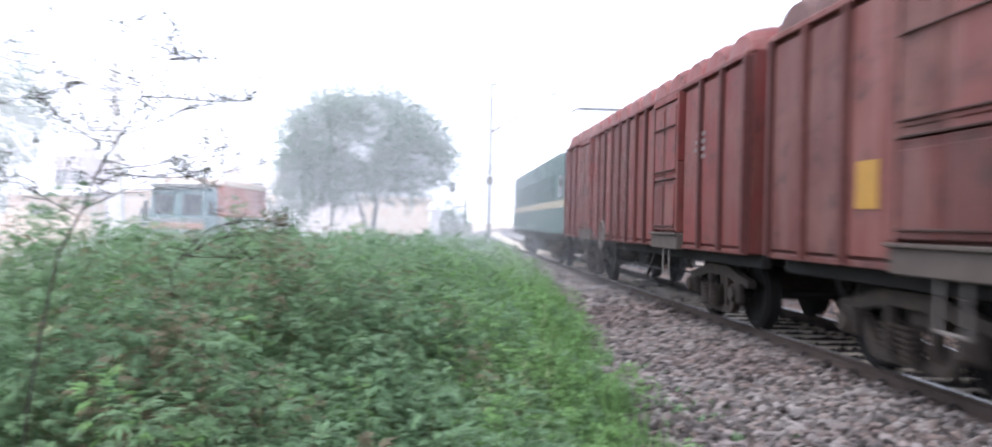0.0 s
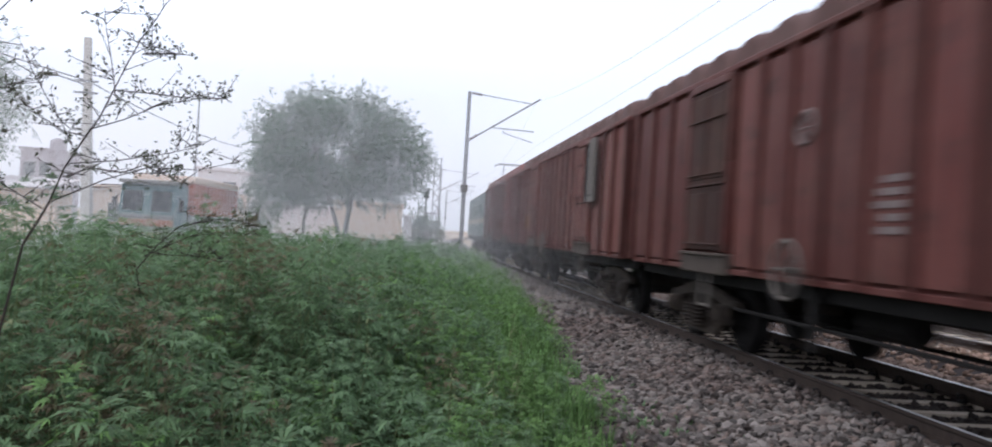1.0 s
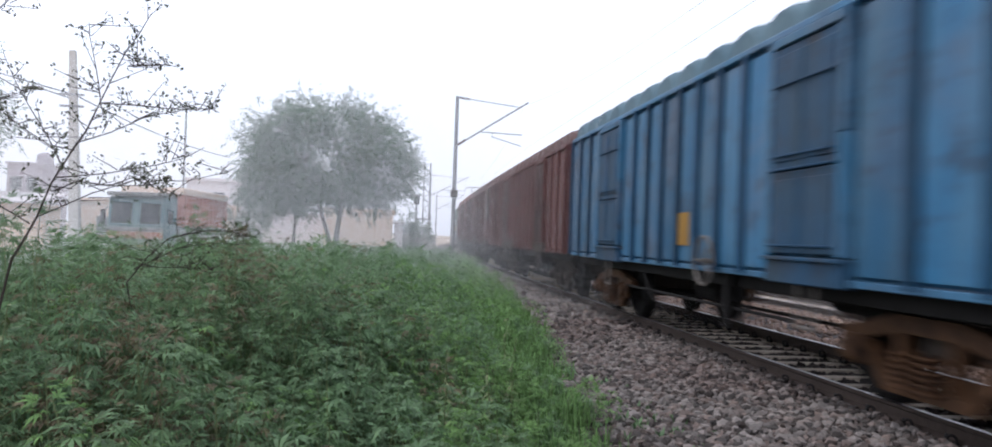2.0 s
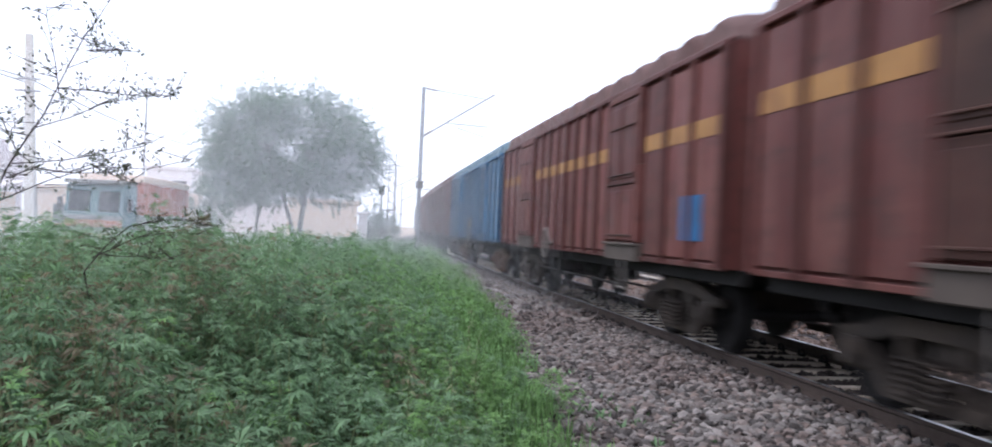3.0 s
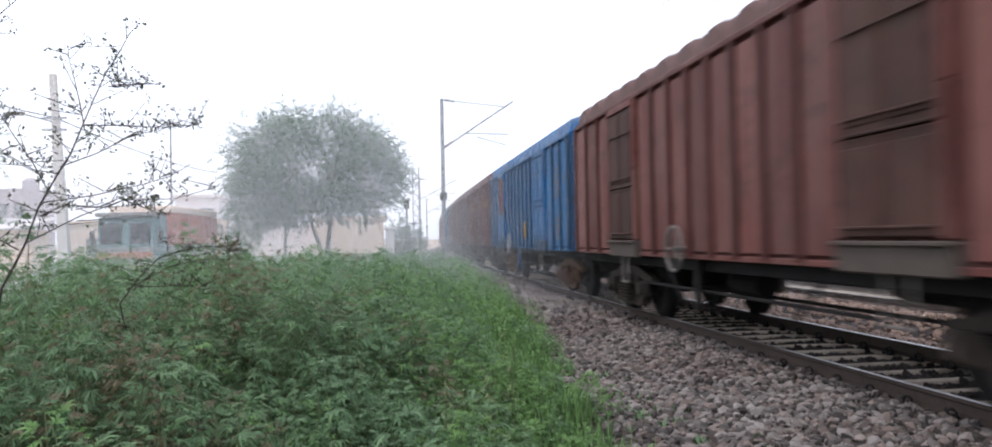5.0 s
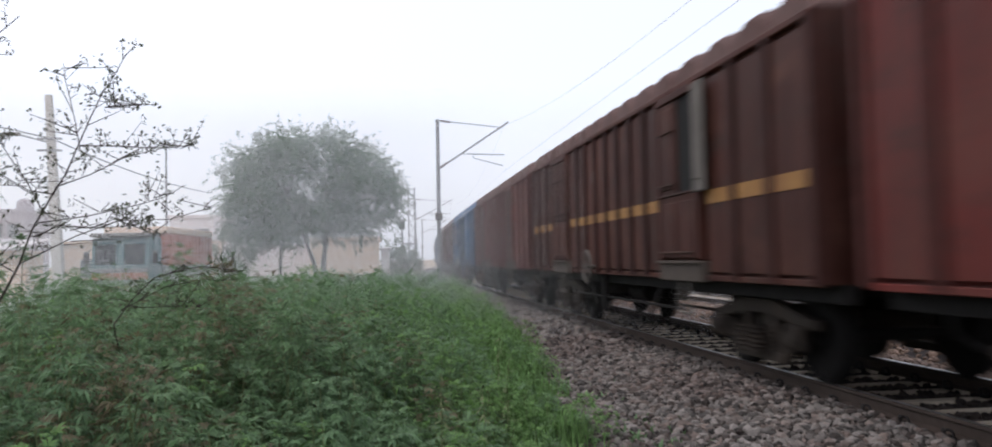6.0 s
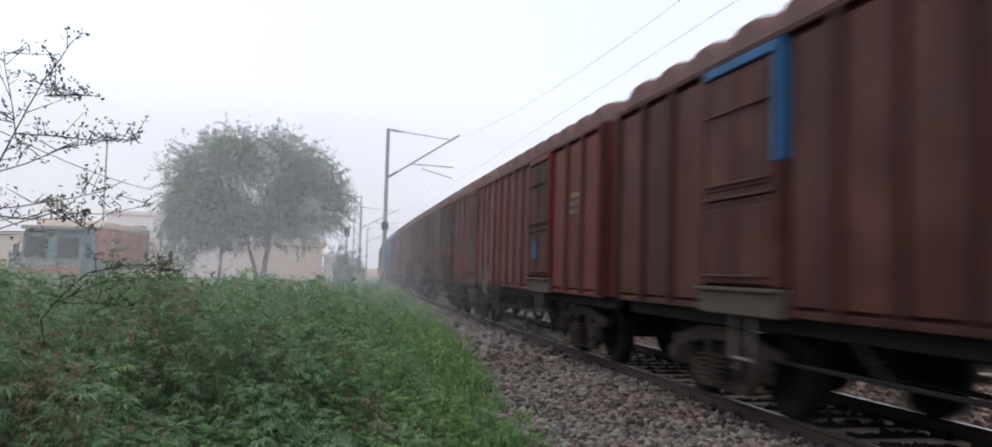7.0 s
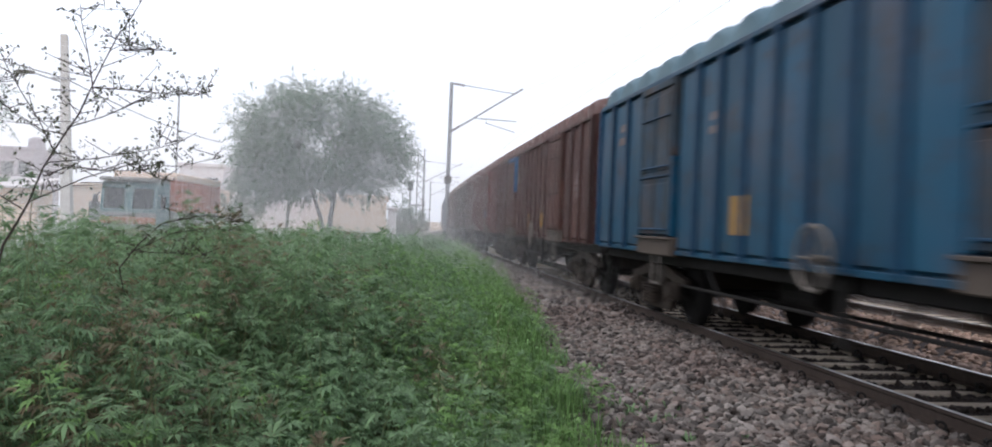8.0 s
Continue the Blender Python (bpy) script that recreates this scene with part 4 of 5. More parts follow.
def build_truck():
    t = empty("lorry", "parked lorry with teal cab and russet slatted cargo body", "truck", m=pose(-9.95, 34.0, -0.42, 0, 0, -2.4))
    bm = bmesh.new()
    prism(bm, [(0.0, 0.75), (0.0, 1.75), (0.16, 2.82), (0.3, 2.95), (1.7, 2.95), (1.7, 0.75)], -1.05, 1.05)
    part("cab", bm, M_CAB, t)
    bm = bmesh.new()
    box(bm, -1.08, 1.08, -0.12, 1.6, 2.96, 3.1, 0.03)
    part("visor", bm, M_TARP, t, "grey sun visor over the cab")
    for x0, x1 in ((-0.97, -0.12), (0.12, 0.97)):
        bm = bmesh.new()
        a = [bm.verts.new(v) for v in ((x0, -0.01, 1.86), (x1, -0.01, 1.86), (x1, 0.115, 2.7), (x0, 0.115, 2.7))]
        f = bm.faces.new(a)
        bmesh.ops.solidify(bm, geom=[f], thickness=0.03)
        g = part("windscreen", bm, M_GLASS, t)
        bm = bmesh.new()
        for a, b in (((x0, -0.02, 1.84), (x1, -0.02, 1.84)), ((x0, 0.10, 2.72), (x1, 0.10, 2.72)), ((x0, -0.02, 1.84), (x0, 0.10, 2.72)), ((x1, -0.02, 1.84), (x1, 0.10, 2.72))):
            rod(bm, a, b, 0.04, seg=6)
        part("frame", bm, M_CAB, g)
        bm = bmesh.new()
        rod(bm, ((x0 + x1) / 2 - 0.3, -0.03, 1.9), ((x0 + x1) / 2 + 0.1, 0.06, 2.45), 0.012, seg=5)
        part("wiper", bm, M_UNDER, g)
    for z0, z1, mm, nm in ((1.62, 1.74, M_WHITE, "trim_band"), (1.30, 1.58, M_BRICK, "grille"), (1.12, 1.26, M_WHITE, "trim_band"), (0.84, 1.08, M_ORANGE, "apron"), (0.5, 0.8, M_WHITE, "bumper")):
        bm = bmesh.new()
        wide, deep = (1.15, 0.12) if nm == "bumper" else (1.05, 0.04)
        box(bm, -wide, wide, -deep, 0.03, z0, z1, 0.02)
        if nm == "grille":
            for k in range(9):
                box(bm, -0.8 + k * 0.19, -0.72 + k * 0.19, -0.07, -0.03, z0 + 0.03, z1 - 0.03, 0.01)
        part(nm, bm, mm, t)
    for x in (-0.85, 0.85):
        bm = bmesh.new()
        rod(bm, (x, -0.13, 0.97), (x, 0.05, 0.97), 0.13, seg=14)
        part("headlight", bm, M_WHITE, t)
        bm = bmesh.new()
        box(bm, x * 1.5 - 0.1, x * 1.5 + 0.1, 0.1, 0.16, 1.9, 2.4, 0.03)
        rod(bm, (x * 1.3, 0.13, 2.5), (x * 1.5, 0.13, 2.35), 0.02, seg=5)
        part("mirror", bm, M_UNDER, t)
    bm = bmesh.new()
    box(bm, -1.2, 1.2, 1.85, 9.4, 1.0, 1.84, 0.03)
    box(bm, -0.5, 0.5, 0.2, 9.2, 0.6, 0.95)
    part("chassis", bm, M_TARP, t)
    bm = bmesh.new()
    box(bm, -1.17, 1.17, 1.9, 9.35, 1.85, 3.1)
    part("cargo_bed", bm, M_SLAT, t)
    slat = bmesh.new()
    box(slat, -0.02, 0.07, -0.09, 0.09, 1.80, 3.14, 0.01)
    me = shared("stake", slat, M_SLAT)
    for k in range(13):
        for s in (-1, 1):
            piece("stake", me, t, pose(s * 1.17, 2.05 + k * 0.6, 0, 0, 0, 0 if s > 0 else 180))
    bm = bmesh.new()
    box(bm, -1.25, 1.25, 1.88, 9.4, 3.14, 3.42, 0.03)
    part("top_rail", bm, M_PLASTER, t)
    bm = bmesh.new()
    tyre = bmesh.new()
    rod(tyre, (-0.14, 0, 0), (0.14, 0, 0), 0.5, seg=22)
    ring(tyre, (0.14, 0, 0), (1, 0, 0), 0.36, 0.1, 22, 6)
    rod(tyre, (0.1, 0, 0), (0.16, 0, 0), 0.2, seg=12)
    me = shared("wheel", tyre, M_TYRE)
    bm.free()
    for y in (0.95, 6.6, 7.7):
        for s in (-1, 1):
            piece("wheel", me, t, pose(s * 1.02, y, 0.5, 0, 0, 0 if s > 0 else 180))


build_truck()


def build_house(name, label, x0, x1, y0, y1, z1, material, windows=(), door=None, parapet=0.25, extra=None):
    h = empty(name, label, "building", m=pose(0, 0, -0.42))
    z1 += 0.42
    bm = bmesh.new()
    box(bm, x0, x1, y0, y1, 0, z1)
    part("wall", bm, material, h)
    bm = bmesh.new()
    for a in ((x0 - 0.15, x1 + 0.15, y0 - 0.15, y0 + 0.12), (x0 - 0.15, x1 + 0.15, y1 - 0.12, y1 + 0.15), (x0 - 0.15, x0 + 0.12, y0 + 0.12, y1 - 0.12), (x1 - 0.12, x1 + 0.15, y0 + 0.12, y1 - 0.12)):
        box(bm, *a, z1, z1 + parapet, 0.02)
    part("parapet", bm, material, h)
    for wx, wz, ww, wh in windows:
        bm = bmesh.new()
        box(bm, wx - ww / 2 - 0.08, wx + ww / 2 + 0.08, y0 - 0.06, y0 - 0.004, wz - 0.08, wz + wh + 0.08, 0.01)
        f = part("window", bm, M_SILL, h)
        bm = bmesh.new()
        box(bm, wx - ww / 2, wx + ww / 2, y0 - 0.075, y0 - 0.062, wz, wz + wh)
        part("pane", bm, M_GLASS, f)
    if door:
        bm = bmesh.new()
        box(bm, door - 0.5, door + 0.5, y0 - 0.05, y0 - 0.004, 0.02, 2.05, 0.01)
        part("door", bm, M_DOOR_GREY, h)
    return h


build_house("low_house", "low peach-plastered building with flat roof behind the tree", -4.6, -0.15, 56, 62, 2.75, M_PLASTER, [])
gate = empty("gate_post", "whitewashed gate post with cap at the yard's end", "gate post", m=pose(0.25, 55.5, -0.42))
bm = bmesh.new()
box(bm, -0.28, 0.28, -0.28, 0.28, 0, 2.5, 0.03)
part("shaft", bm, M_WHITEWASH, gate)
bm = bmesh.new()
box(bm, -0.4, 0.4, -0.4, 0.4, 2.5, 2.68, 0.03)
part("cap", bm, M_WHITEWASH, gate)
build_house("yard_wall_house", "long whitewashed outbuilding seen below the crown", -10.6, -4.75, 60, 66, 2.4, M_WHITEWASH, [])
build_house("white_house", "pale two-storey house with flat roof", -16.2, -12.9, 68, 76, 5.0, M_WHITEWASH, [(-15.3, 3.4, 0.9, 1.1), (-13.8, 3.4, 0.9, 1.1)])
build_house("brick_house", "long low brick-red house behind the lorry", -19.5, -10.8, 54, 60, 2.7, M_PLASTER, [(-17.5, 1.2, 1.0, 1.0), (-14.5, 1.2, 1.0, 1.0)])
tower = build_house("grey_tower_house", "tall grey rendered house with rooftop tank", -34.6, -31.6, 80, 86, 6.4, M_GREYWALL, [(-33.8, 4.6, 0.9, 1.1), (-32.4, 4.6, 0.9, 1.1), (-33.1, 2.0, 0.9, 1.1)])
bm = bmesh.new()
rod(bm, (-32.2, 82, 6.8), (-32.2, 82, 7.9), 0.75, 0.7, 18)
rod(bm, (-32.2, 82, 7.9), (-32.2, 82, 8.15), 0.7, 0.25, 18)
part("water_tank", bm, M_GREYWALL, tower)
shed = build_house("yard_shed", "plastered shed with pale sheet roof", -20.2, -17.2, 42, 46, 2.2, M_PLASTER, [], -18.6, 0.05)
for k in range(16):
    bm = bmesh.new()
    prism(bm, [(41.6, 2.70), (46.4, 3.3), (46.4, 3.34), (41.6, 2.74)], -20.5 + k * 0.23, -20.5 + k * 0.23 + 0.226)
    part("roof_sheet", bm, M_WHITEWASH, shed, "pale corrugated roof sheet")


def build_yard_wall():
    w = empty("wall_yard", "peach brick boundary wall of the yard", "wall", m=pose(0, 0, -0.42))
    tagged(w, kind="structure")
    bm = bmesh.new()
    box(bm, -34, -14.5, 37.0, 37.23, 0, 1.75)
    body = part("wall_body", bm, M_PLASTER, w)
    for k in range(8):
        bm = bmesh.new()
        box(bm, -34 + k * 2.7, -33.6 + k * 2.7, 36.9, 37.33, 0, 1.9, 0.02)
        part("pier", bm, M_PLASTER, w)


build_yard_wall()


# ---- trees ----
def build_tree(name, label, x, y, trunks, centre, radii, clumps, sprays, per, leaf, material, seed, fork=1.3, open_below=None):
    """Trunks, limbs to every few clumps, and feathery sprays of small leaves that hang outwards."""
    rng = np.random.default_rng(seed)
    t = empty(name, label, "tree", m=pose(x, y, -0.42))
    c, r = np.array(centre, float), np.array(radii, float)
    v = rng.normal(size=(clumps * 3, 3))
    v /= ((np.abs(v) ** 2.3).sum(1) ** (1 / 2.3))[:, None]
    f = rng.uniform(0.20, 1.0, (len(v), 1)) ** 0.45
    p = c + v * r * f * (1 + 0.07 * np.sin(5 * v[:, :1] + seed) + 0.06 * np.sin(7 * v[:, 2:] + 2 * v[:, :1]))
    keep = p[:, 2] > 0.9
    if open_below:
        # the underside is hollow round the trunks
        reach, height = open_below
        keep &= ~((np.abs(p[:, 0]) < reach) & (p[:, 2] < height - 0.25 * np.abs(p[:, 0])))
    centres = p[keep][:clumps]
    clumps = len(centres)
    tops = []
    for bx, bend, thick in trunks:
        bm = bmesh.new()
        a, b = Vector((bx, 0, 0)), Vector((bx + bend * 0.35, 0, fork))
        d, e = Vector((bx + bend, 0.2, fork * 1.9)), Vector((bx + bend * 1.9, -0.2, fork * 2.9))
        for q0, q1, w0, w1 in ((a, b, 1.0, 0.78), (b, d, 0.78, 0.55), (d, e, 0.55, 0.35)):
            rod(bm, q0, q1, thick * w0, thick * w1, 8)
        tops += [b, d, e]
        part("trunk", bm, M_BARK, t)
    for k in range(0, clumps, 5):
        q1 = Vector(centres[k])
        bm = bmesh.new()
        a = min(tops, key=lambda q: (q - q1).length)
        last, r0 = a, 0.05
        for g in (0.25, 0.5, 0.75, 1.0):
            q = a.lerp(q1, g) + Vector(rng.normal(size=3) * 0.16) + Vector((0, 0, 0.9 * g * (1 - g)))
            rod(bm, last, q, r0, r0 * 0.68, 5)
            last, r0 = q, r0 * 0.68
        part("limb", bm, M_BARK, t)
    n = clumps * sprays
    root = np.repeat(centres, sprays, 0) + rng.normal(size=(n, 3)) * 0.115 * r.min()
    way = (root - c) / r
    way = way / (np.linalg.norm(way, axis=1)[:, None] + 1e-6) + rng.normal(size=(n, 3)) * 0.55
    way[:, 2] -= 0.15
    way /= np.linalg.norm(way, axis=1)[:, None]
    length = rng.uniform(0.10, 0.26, n) * r.min()
    g = rng.uniform(0, 1, (n, per))
    pos = root[:, None] + way[:, None] * (g * length[:, None])[..., None]
    pos[..., 2] -= 0.22 * length[:, None] * g ** 2
    pos = (pos + rng.normal(size=(n, per, 3)) * 0.028).reshape(-1, 3)
    m = n * per
    az, dip = rng.uniform(0, 2 * np.pi, m), rng.uniform(-1.0, 0.4, m)
    size = leaf * rng.uniform(0.6, 1.4, m)
    d = np.stack([np.cos(az) * np.cos(dip), np.sin(az) * np.cos(dip), np.sin(dip)], 1)
    d = (d + 0.6 * np.repeat(way, per, 0)) * size[:, None]
    w = np.stack([-np.sin(az), np.cos(az), rng.uniform(-0.6, 0.6, m)], 1) * (size * 0.16)[:, None]
    verts = np.stack([pos, pos + d * 0.5 + w, pos + d, pos + d * 0.5 - w], 1).reshape(-1, 3)
    soup("crown", verts, np.arange(4 * m).reshape(-1, 4), material, t)
    return t


build_tree("acacia_tree", "wide-crowned dusty acacia tree standing among weeds", -3.2, 45.0, [(0.0, -0.85, 0.15), (0.10, 0.25, 0.17)],
           (-0.72, 0, 5.40), (4.50, 3.8, 3.00), 310, 26, 22, 0.13, M_CROWN, 3, 1.75, (4.4, 3.9))
build_tree("young_tree", "slender young tree beside the acacia", -5.6, 48.0, [(0.0, 0.1, 0.12)], (0.1, 0, 4.2), (1.5, 1.5, 1.5), 40, 12, 18, 0.14, M_CROWN, 9, 1.7)
build_tree("shade_tree", "tall pale tree at the yard's edge", -25.0, 44.0, [(0.0, 0.5, 0.22), (0.3, -0.6, 0.2)], (0, 0, 7.0), (5.0, 4.5, 5.2), 240, 15, 16, 0.18, M_CROWN, 5, 2.2)
build_tree("young_tree", "dense green bush-like tree by the wall", -20.0, 35.5, [(0.0, 0.1, 0.1)], (0, 0, 2.2), (1.7, 1.6, 1.6), 60, 12, 18, 0.13, M_CROWN, 6, 0.8)
build_tree("young_tree", "small dark tree beside the gate post", 1.5, 58.0, [(0.0, 0.1, 0.1)], (0.1, 0, 1.9), (1.4, 1.2, 1.3), 60, 14, 20, 0.11, M_CROWN, 7, 0.5)
build_tree("young_tree", "small scrubby tree behind the lorry", -9.0, 52.5, [(0.0, 0.1, 0.1)], (0.1, 0, 2.3), (1.2, 1.2, 1.5), 40, 12, 18, 0.13, M_CROWN, 8, 0.8)


# ---- sapling close to the camera ----
def build_sapling():
    rng = np.random.default_rng(11)
    sap = empty("thorn_sapling", "thin bare thorny sapling with tiny dark leaves among weeds", "sapling", m=pose(-1.72, 3.62, -0.42))
    base = Vector((-1.72, 3.62, -0.42))
    stems = [
        [(-1.72, 3.62, -0.42), (-1.66, 3.65, 0.6), (-1.56, 3.68, 1.27), (-1.48, 3.71, 1.45), (-1.37, 3.76, 1.74), (-1.29, 3.79, 1.92), (-1.19, 3.82, 2.18), (-1.10, 3.85, 2.36)],
        [(-1.72, 3.62, -0.42), (-2.15, 3.45, 0.7), (-2.25, 3.4, 1.35), (-1.98, 3.5, 1.84), (-1.72, 3.6, 2.16), (-1.48, 3.7, 2.48)],
        [(-1.80, 6.3, -0.42), (-1.62, 5.6, 0.85), (-1.33, 4.44, 1.14), (-1.15, 4.50, 1.37), (-0.95, 4.55, 1.42), (-0.74, 4.58, 1.39)],
    ]
    side = [
        [(-1.48, 3.71, 1.45), (-1.13, 3.84, 1.63), (-0.75, 3.93, 1.69)],
        [(-1.36, 3.76, 1.77), (-1.10, 3.85, 1.91), (-0.82, 3.91, 1.97)],
        [(-1.27, 3.79, 1.93), (-1.30, 3.78, 2.12), (-1.33, 3.77, 2.30)],
        [(-1.42, 3.74, 1.62), (-1.05, 3.86, 1.70), (-0.86, 3.9, 1.79)],
        [(-1.27, 3.79, 1.95), (-1.0, 3.86, 1.95), (-0.80, 3.9, 1.95)],
        [(-1.18, 3.82, 2.12), (-1.08, 3.86, 2.14), (-1.02, 3.88, 2.15)],
        [(-1.36, 3.76, 1.74), (-1.55, 3.7, 1.82), (-1.66, 3.66, 1.92)],
        [(-1.5, 3.70, 1.42), (-1.7, 3.64, 1.55), (-1.85, 3.6, 1.60)],
        [(-1.98, 3.5, 1.84), (-1.75, 3.6, 1.88), (-1.52, 3.7, 1.97)],
        [(-1.9, 3.52, 1.92), (-1.95, 3.5, 2.15), (-1.98, 3.5, 2.35)],
        [(-2.2, 3.4, 1.40), (-1.95, 3.5, 1.52), (-1.6, 3.65, 1.75)],
        [(-1.30, 4.45, 1.21), (-1.10, 4.50, 1.32), (-0.74, 4.58, 1.35)],
        [(-1.28, 4.45, 1.23), (-1.04, 4.52, 1.22), (-0.87, 4.58, 1.20)],
        [(-1.40, 3.75, 1.66), (-1.52, 3.7, 1.90), (-1.62, 3.66, 2.12)],
        [(-1.44, 3.74, 1.56), (-1.27, 3.84, 1.60), (-1.07, 3.9, 1.61)],
        [(-1.13, 3.84, 1.63), (-1.06, 3.88, 1.60), (-0.96, 3.9, 1.57)],
    ]
    leaf_at = []

    def run(name, points, r0, r1, twigs, spurs=6):
        made = []
        pts = [Vector(p) - base for p in points]
        bm = bmesh.new()
        n = len(pts) - 1
        for k, (a, b) in enumerate(zip(pts, pts[1:])):
            ra, rb = r0 + (r1 - r0) * k / n, r0 + (r1 - r0) * (k + 1) / n
            jog = a.lerp(b, 0.5) + Vector(rng.normal(size=3) * 0.012)
            rod(bm, a, jog, ra, (ra + rb) / 2, 6)
            rod(bm, jog, b, (ra + rb) / 2, rb, 6)
            if k >= n - twigs:
                for _ in range(spurs):
                    p = a.lerp(b, rng.uniform(0.1, 1))
                    q = p + Vector((rng.normal() * 0.07, rng.normal() * 0.06, abs(rng.normal()) * 0.05))
                    made.append(rod(bmesh.new(), p, q, 0.0022, 0.0012, 4))
                    leaf_at.extend([q, p.lerp(q, 0.6), q + Vector(rng.normal(size=3) * 0.012)])
        branch = part(name, bm, M_TWIG, sap)
        for spur in made:
            part("spur", spur, M_TWIG, branch)

    for st in stems:
        run("stem", st, 0.0065 if st is not stems[2] else 0.0042, 0.002, 3)
    for sd in side:
        run("twig", sd, 0.0028, 0.0012, 2, 7)
    verts = []
    for p in leaf_at:
        for _ in range(3):
            c = np.array(p) + rng.normal(size=3) * 0.012
            u, w = rng.normal(size=3), rng.normal(size=3)
            u *= 0.0108 / np.linalg.norm(u)
            w *= 0.0060 / np.linalg.norm(w)
            verts += [c - u, c + w, c + u, c - w]
    lv = soup("leaf_sprays", verts, np.arange(len(verts)).reshape(-1, 4), M_TWIG_LEAF, sap)
    tagged(lv, kind="stuff")


build_sapling()


# ---- weeds ----
def weed_top(x, y):
    """How high the weeds reach."""
    u = edge_x(y) - x
    full = np.where(y < 7.0, 0.32 + 0.94 * np.clip((y - 2.2) / 2.9, 0, 1) ** 0.75, np.minimum(1.28, 1.40 - 0.0172 * y))
    w = np.clip((u - 0.35) / 2.5, 0, 1)
    w = w * w * (3 - 2 * w)
    low = -0.42 + 0.34 + 0.30 * np.clip(u / 1.2, 0, 1) + 0.022 * np.clip(y, 0, 25)
    low = np.minimum(low, full)
    top = low + (full - low) * w
    reach = np.interp(y, (6, 10), (0.62, 0.44))
    fade = np.clip((x + reach * y + 0.2) / (0.08 * y + 0.4), 0, 1)
    return -0.42 + (top + 0.42) * (0.25 + 0.75 * fade)


def hemp(name, label, seed, y0, y1, density, leaves, fingers, leaf, material, test, stalks=False):
    rng = np.random.default_rng(seed)
    half = 0.62 if y1 < 10 else 0.47
    n = int(density * (y1 - y0) * (half * (y0 + y1) + 2 * 2.5))
    y = rng.uniform(y0, y1, n)
    x = rng.uniform(-half * y1 - 0.5, edge_x(y1) + 0.4, n)
    wob = 0.25 * np.sin(y * 1.7) + 0.15 * np.sin(y * 4.1 + 1)
    keep = (x < edge_x(y) + wob) & (x > -half * y - 0.3) & test(x, y, rng.uniform(0, 1, n))
    x, y = x[keep], y[keep]
    n = len(x)
    bumpy = 0.16 * np.sin(x * 2.3 + 1.1 * np.sin(y * 1.3)) * np.sin(y * 1.9 + x)
    h = (weed_top(x, y) + 0.42) * (1 + bumpy) * rng.uniform(0.62, 1.06, n)
    h = np.maximum(h, 0.16)
    lean = rng.normal(size=(n, 2)) * 0.10
    k = leaves
    f = rng.uniform(0.15, 1.0, (n, k)) ** 0.5
    az = rng.uniform(0, 2 * np.pi, (n, k))
    spread = (0.10 + 0.20 * np.minimum(h, 1.2))[:, None] * (1.05 - f ** 2.2) * rng.uniform(0.3, 1.1, (n, k)) + 0.03
    px = x[:, None] + lean[:, :1] * f * h[:, None] + np.cos(az) * spread
    py = y[:, None] + lean[:, 1:] * f * h[:, None] + np.sin(az) * spread
    pz = -0.42 + f * h[:, None] + 0.05 * spread
    P = np.stack([px, py, pz], -1).reshape(-1, 3)
    a = (az + rng.normal(size=(n, k)) * 0.5).ravel()
    dip = rng.uniform(-0.75, 0.35, n * k) + 0.5 * (f.ravel() > 0.93)
    size = leaf * rng.uniform(0.55, 1.2, n * k) * (0.6 + 0.4 * np.repeat(np.clip(h, 0.2, 1), k))
    fwd = np.stack([np.cos(a) * np.cos(dip), np.sin(a) * np.cos(dip), np.sin(dip)], 1)
    sid = np.stack([-np.sin(a), np.cos(a), rng.uniform(-0.3, 0.3, n * k)], 1)
    out = []
    for t in np.linspace(-1.15, 1.15, fingers):
        ln = (size * (1 - 0.45 * abs(t) / 1.15))[:, None]
        d = fwd * math.cos(t) + sid * math.sin(t)
        p = sid * math.cos(t) - fwd * math.sin(t)
        up = np.array([0, 0, 1.0])
        mid = P + d * ln * 0.5 + up * ln * 0.05
        tip = P + d * ln - up * ln * 0.16
        out.append(np.stack([P, mid + p * ln * 0.10, tip, mid - p * ln * 0.10], 1))
    verts = np.concatenate(out).reshape(-1, 3)
    ob = soup(name, verts, np.arange(len(verts)).reshape(-1, 4), material)
    tagged(ob, label, "weeds", kind="stuff")
    if stalks:
        b0 = np.stack([x, y, np.full(n, -0.44)], 1)
        b1 = np.stack([x + lean[:, 0] * h, y + lean[:, 1] * h, -0.42 + h * 0.97], 1)
        v, q = [], []
        for j in range(3):
            o = np.array([math.cos(2.1 * j), math.sin(2.1 * j), 0]) * 0.006
            v += [b0 + o, b1 + o * 0.4]
        V = np.stack(v, 1).reshape(-1, 3)
        i = np.arange(n)[:, None] * 6
        Q = np.concatenate([i + np.array([[0, 2, 3, 1]]), i + np.array([[2, 4, 5, 3]]), i + np.array([[4, 0, 1, 5]])])
        st = soup("weed_stalks", V, Q, M_STALK)
        tagged(st, "thin pale green stalks of the weeds", "weeds", kind="stuff")


def limey(x, y):
    return np.clip(1.45 - (edge_x(y) - x) / 1.6 + 0.25 * np.sin(y * 0.9 + x), 0, 1)


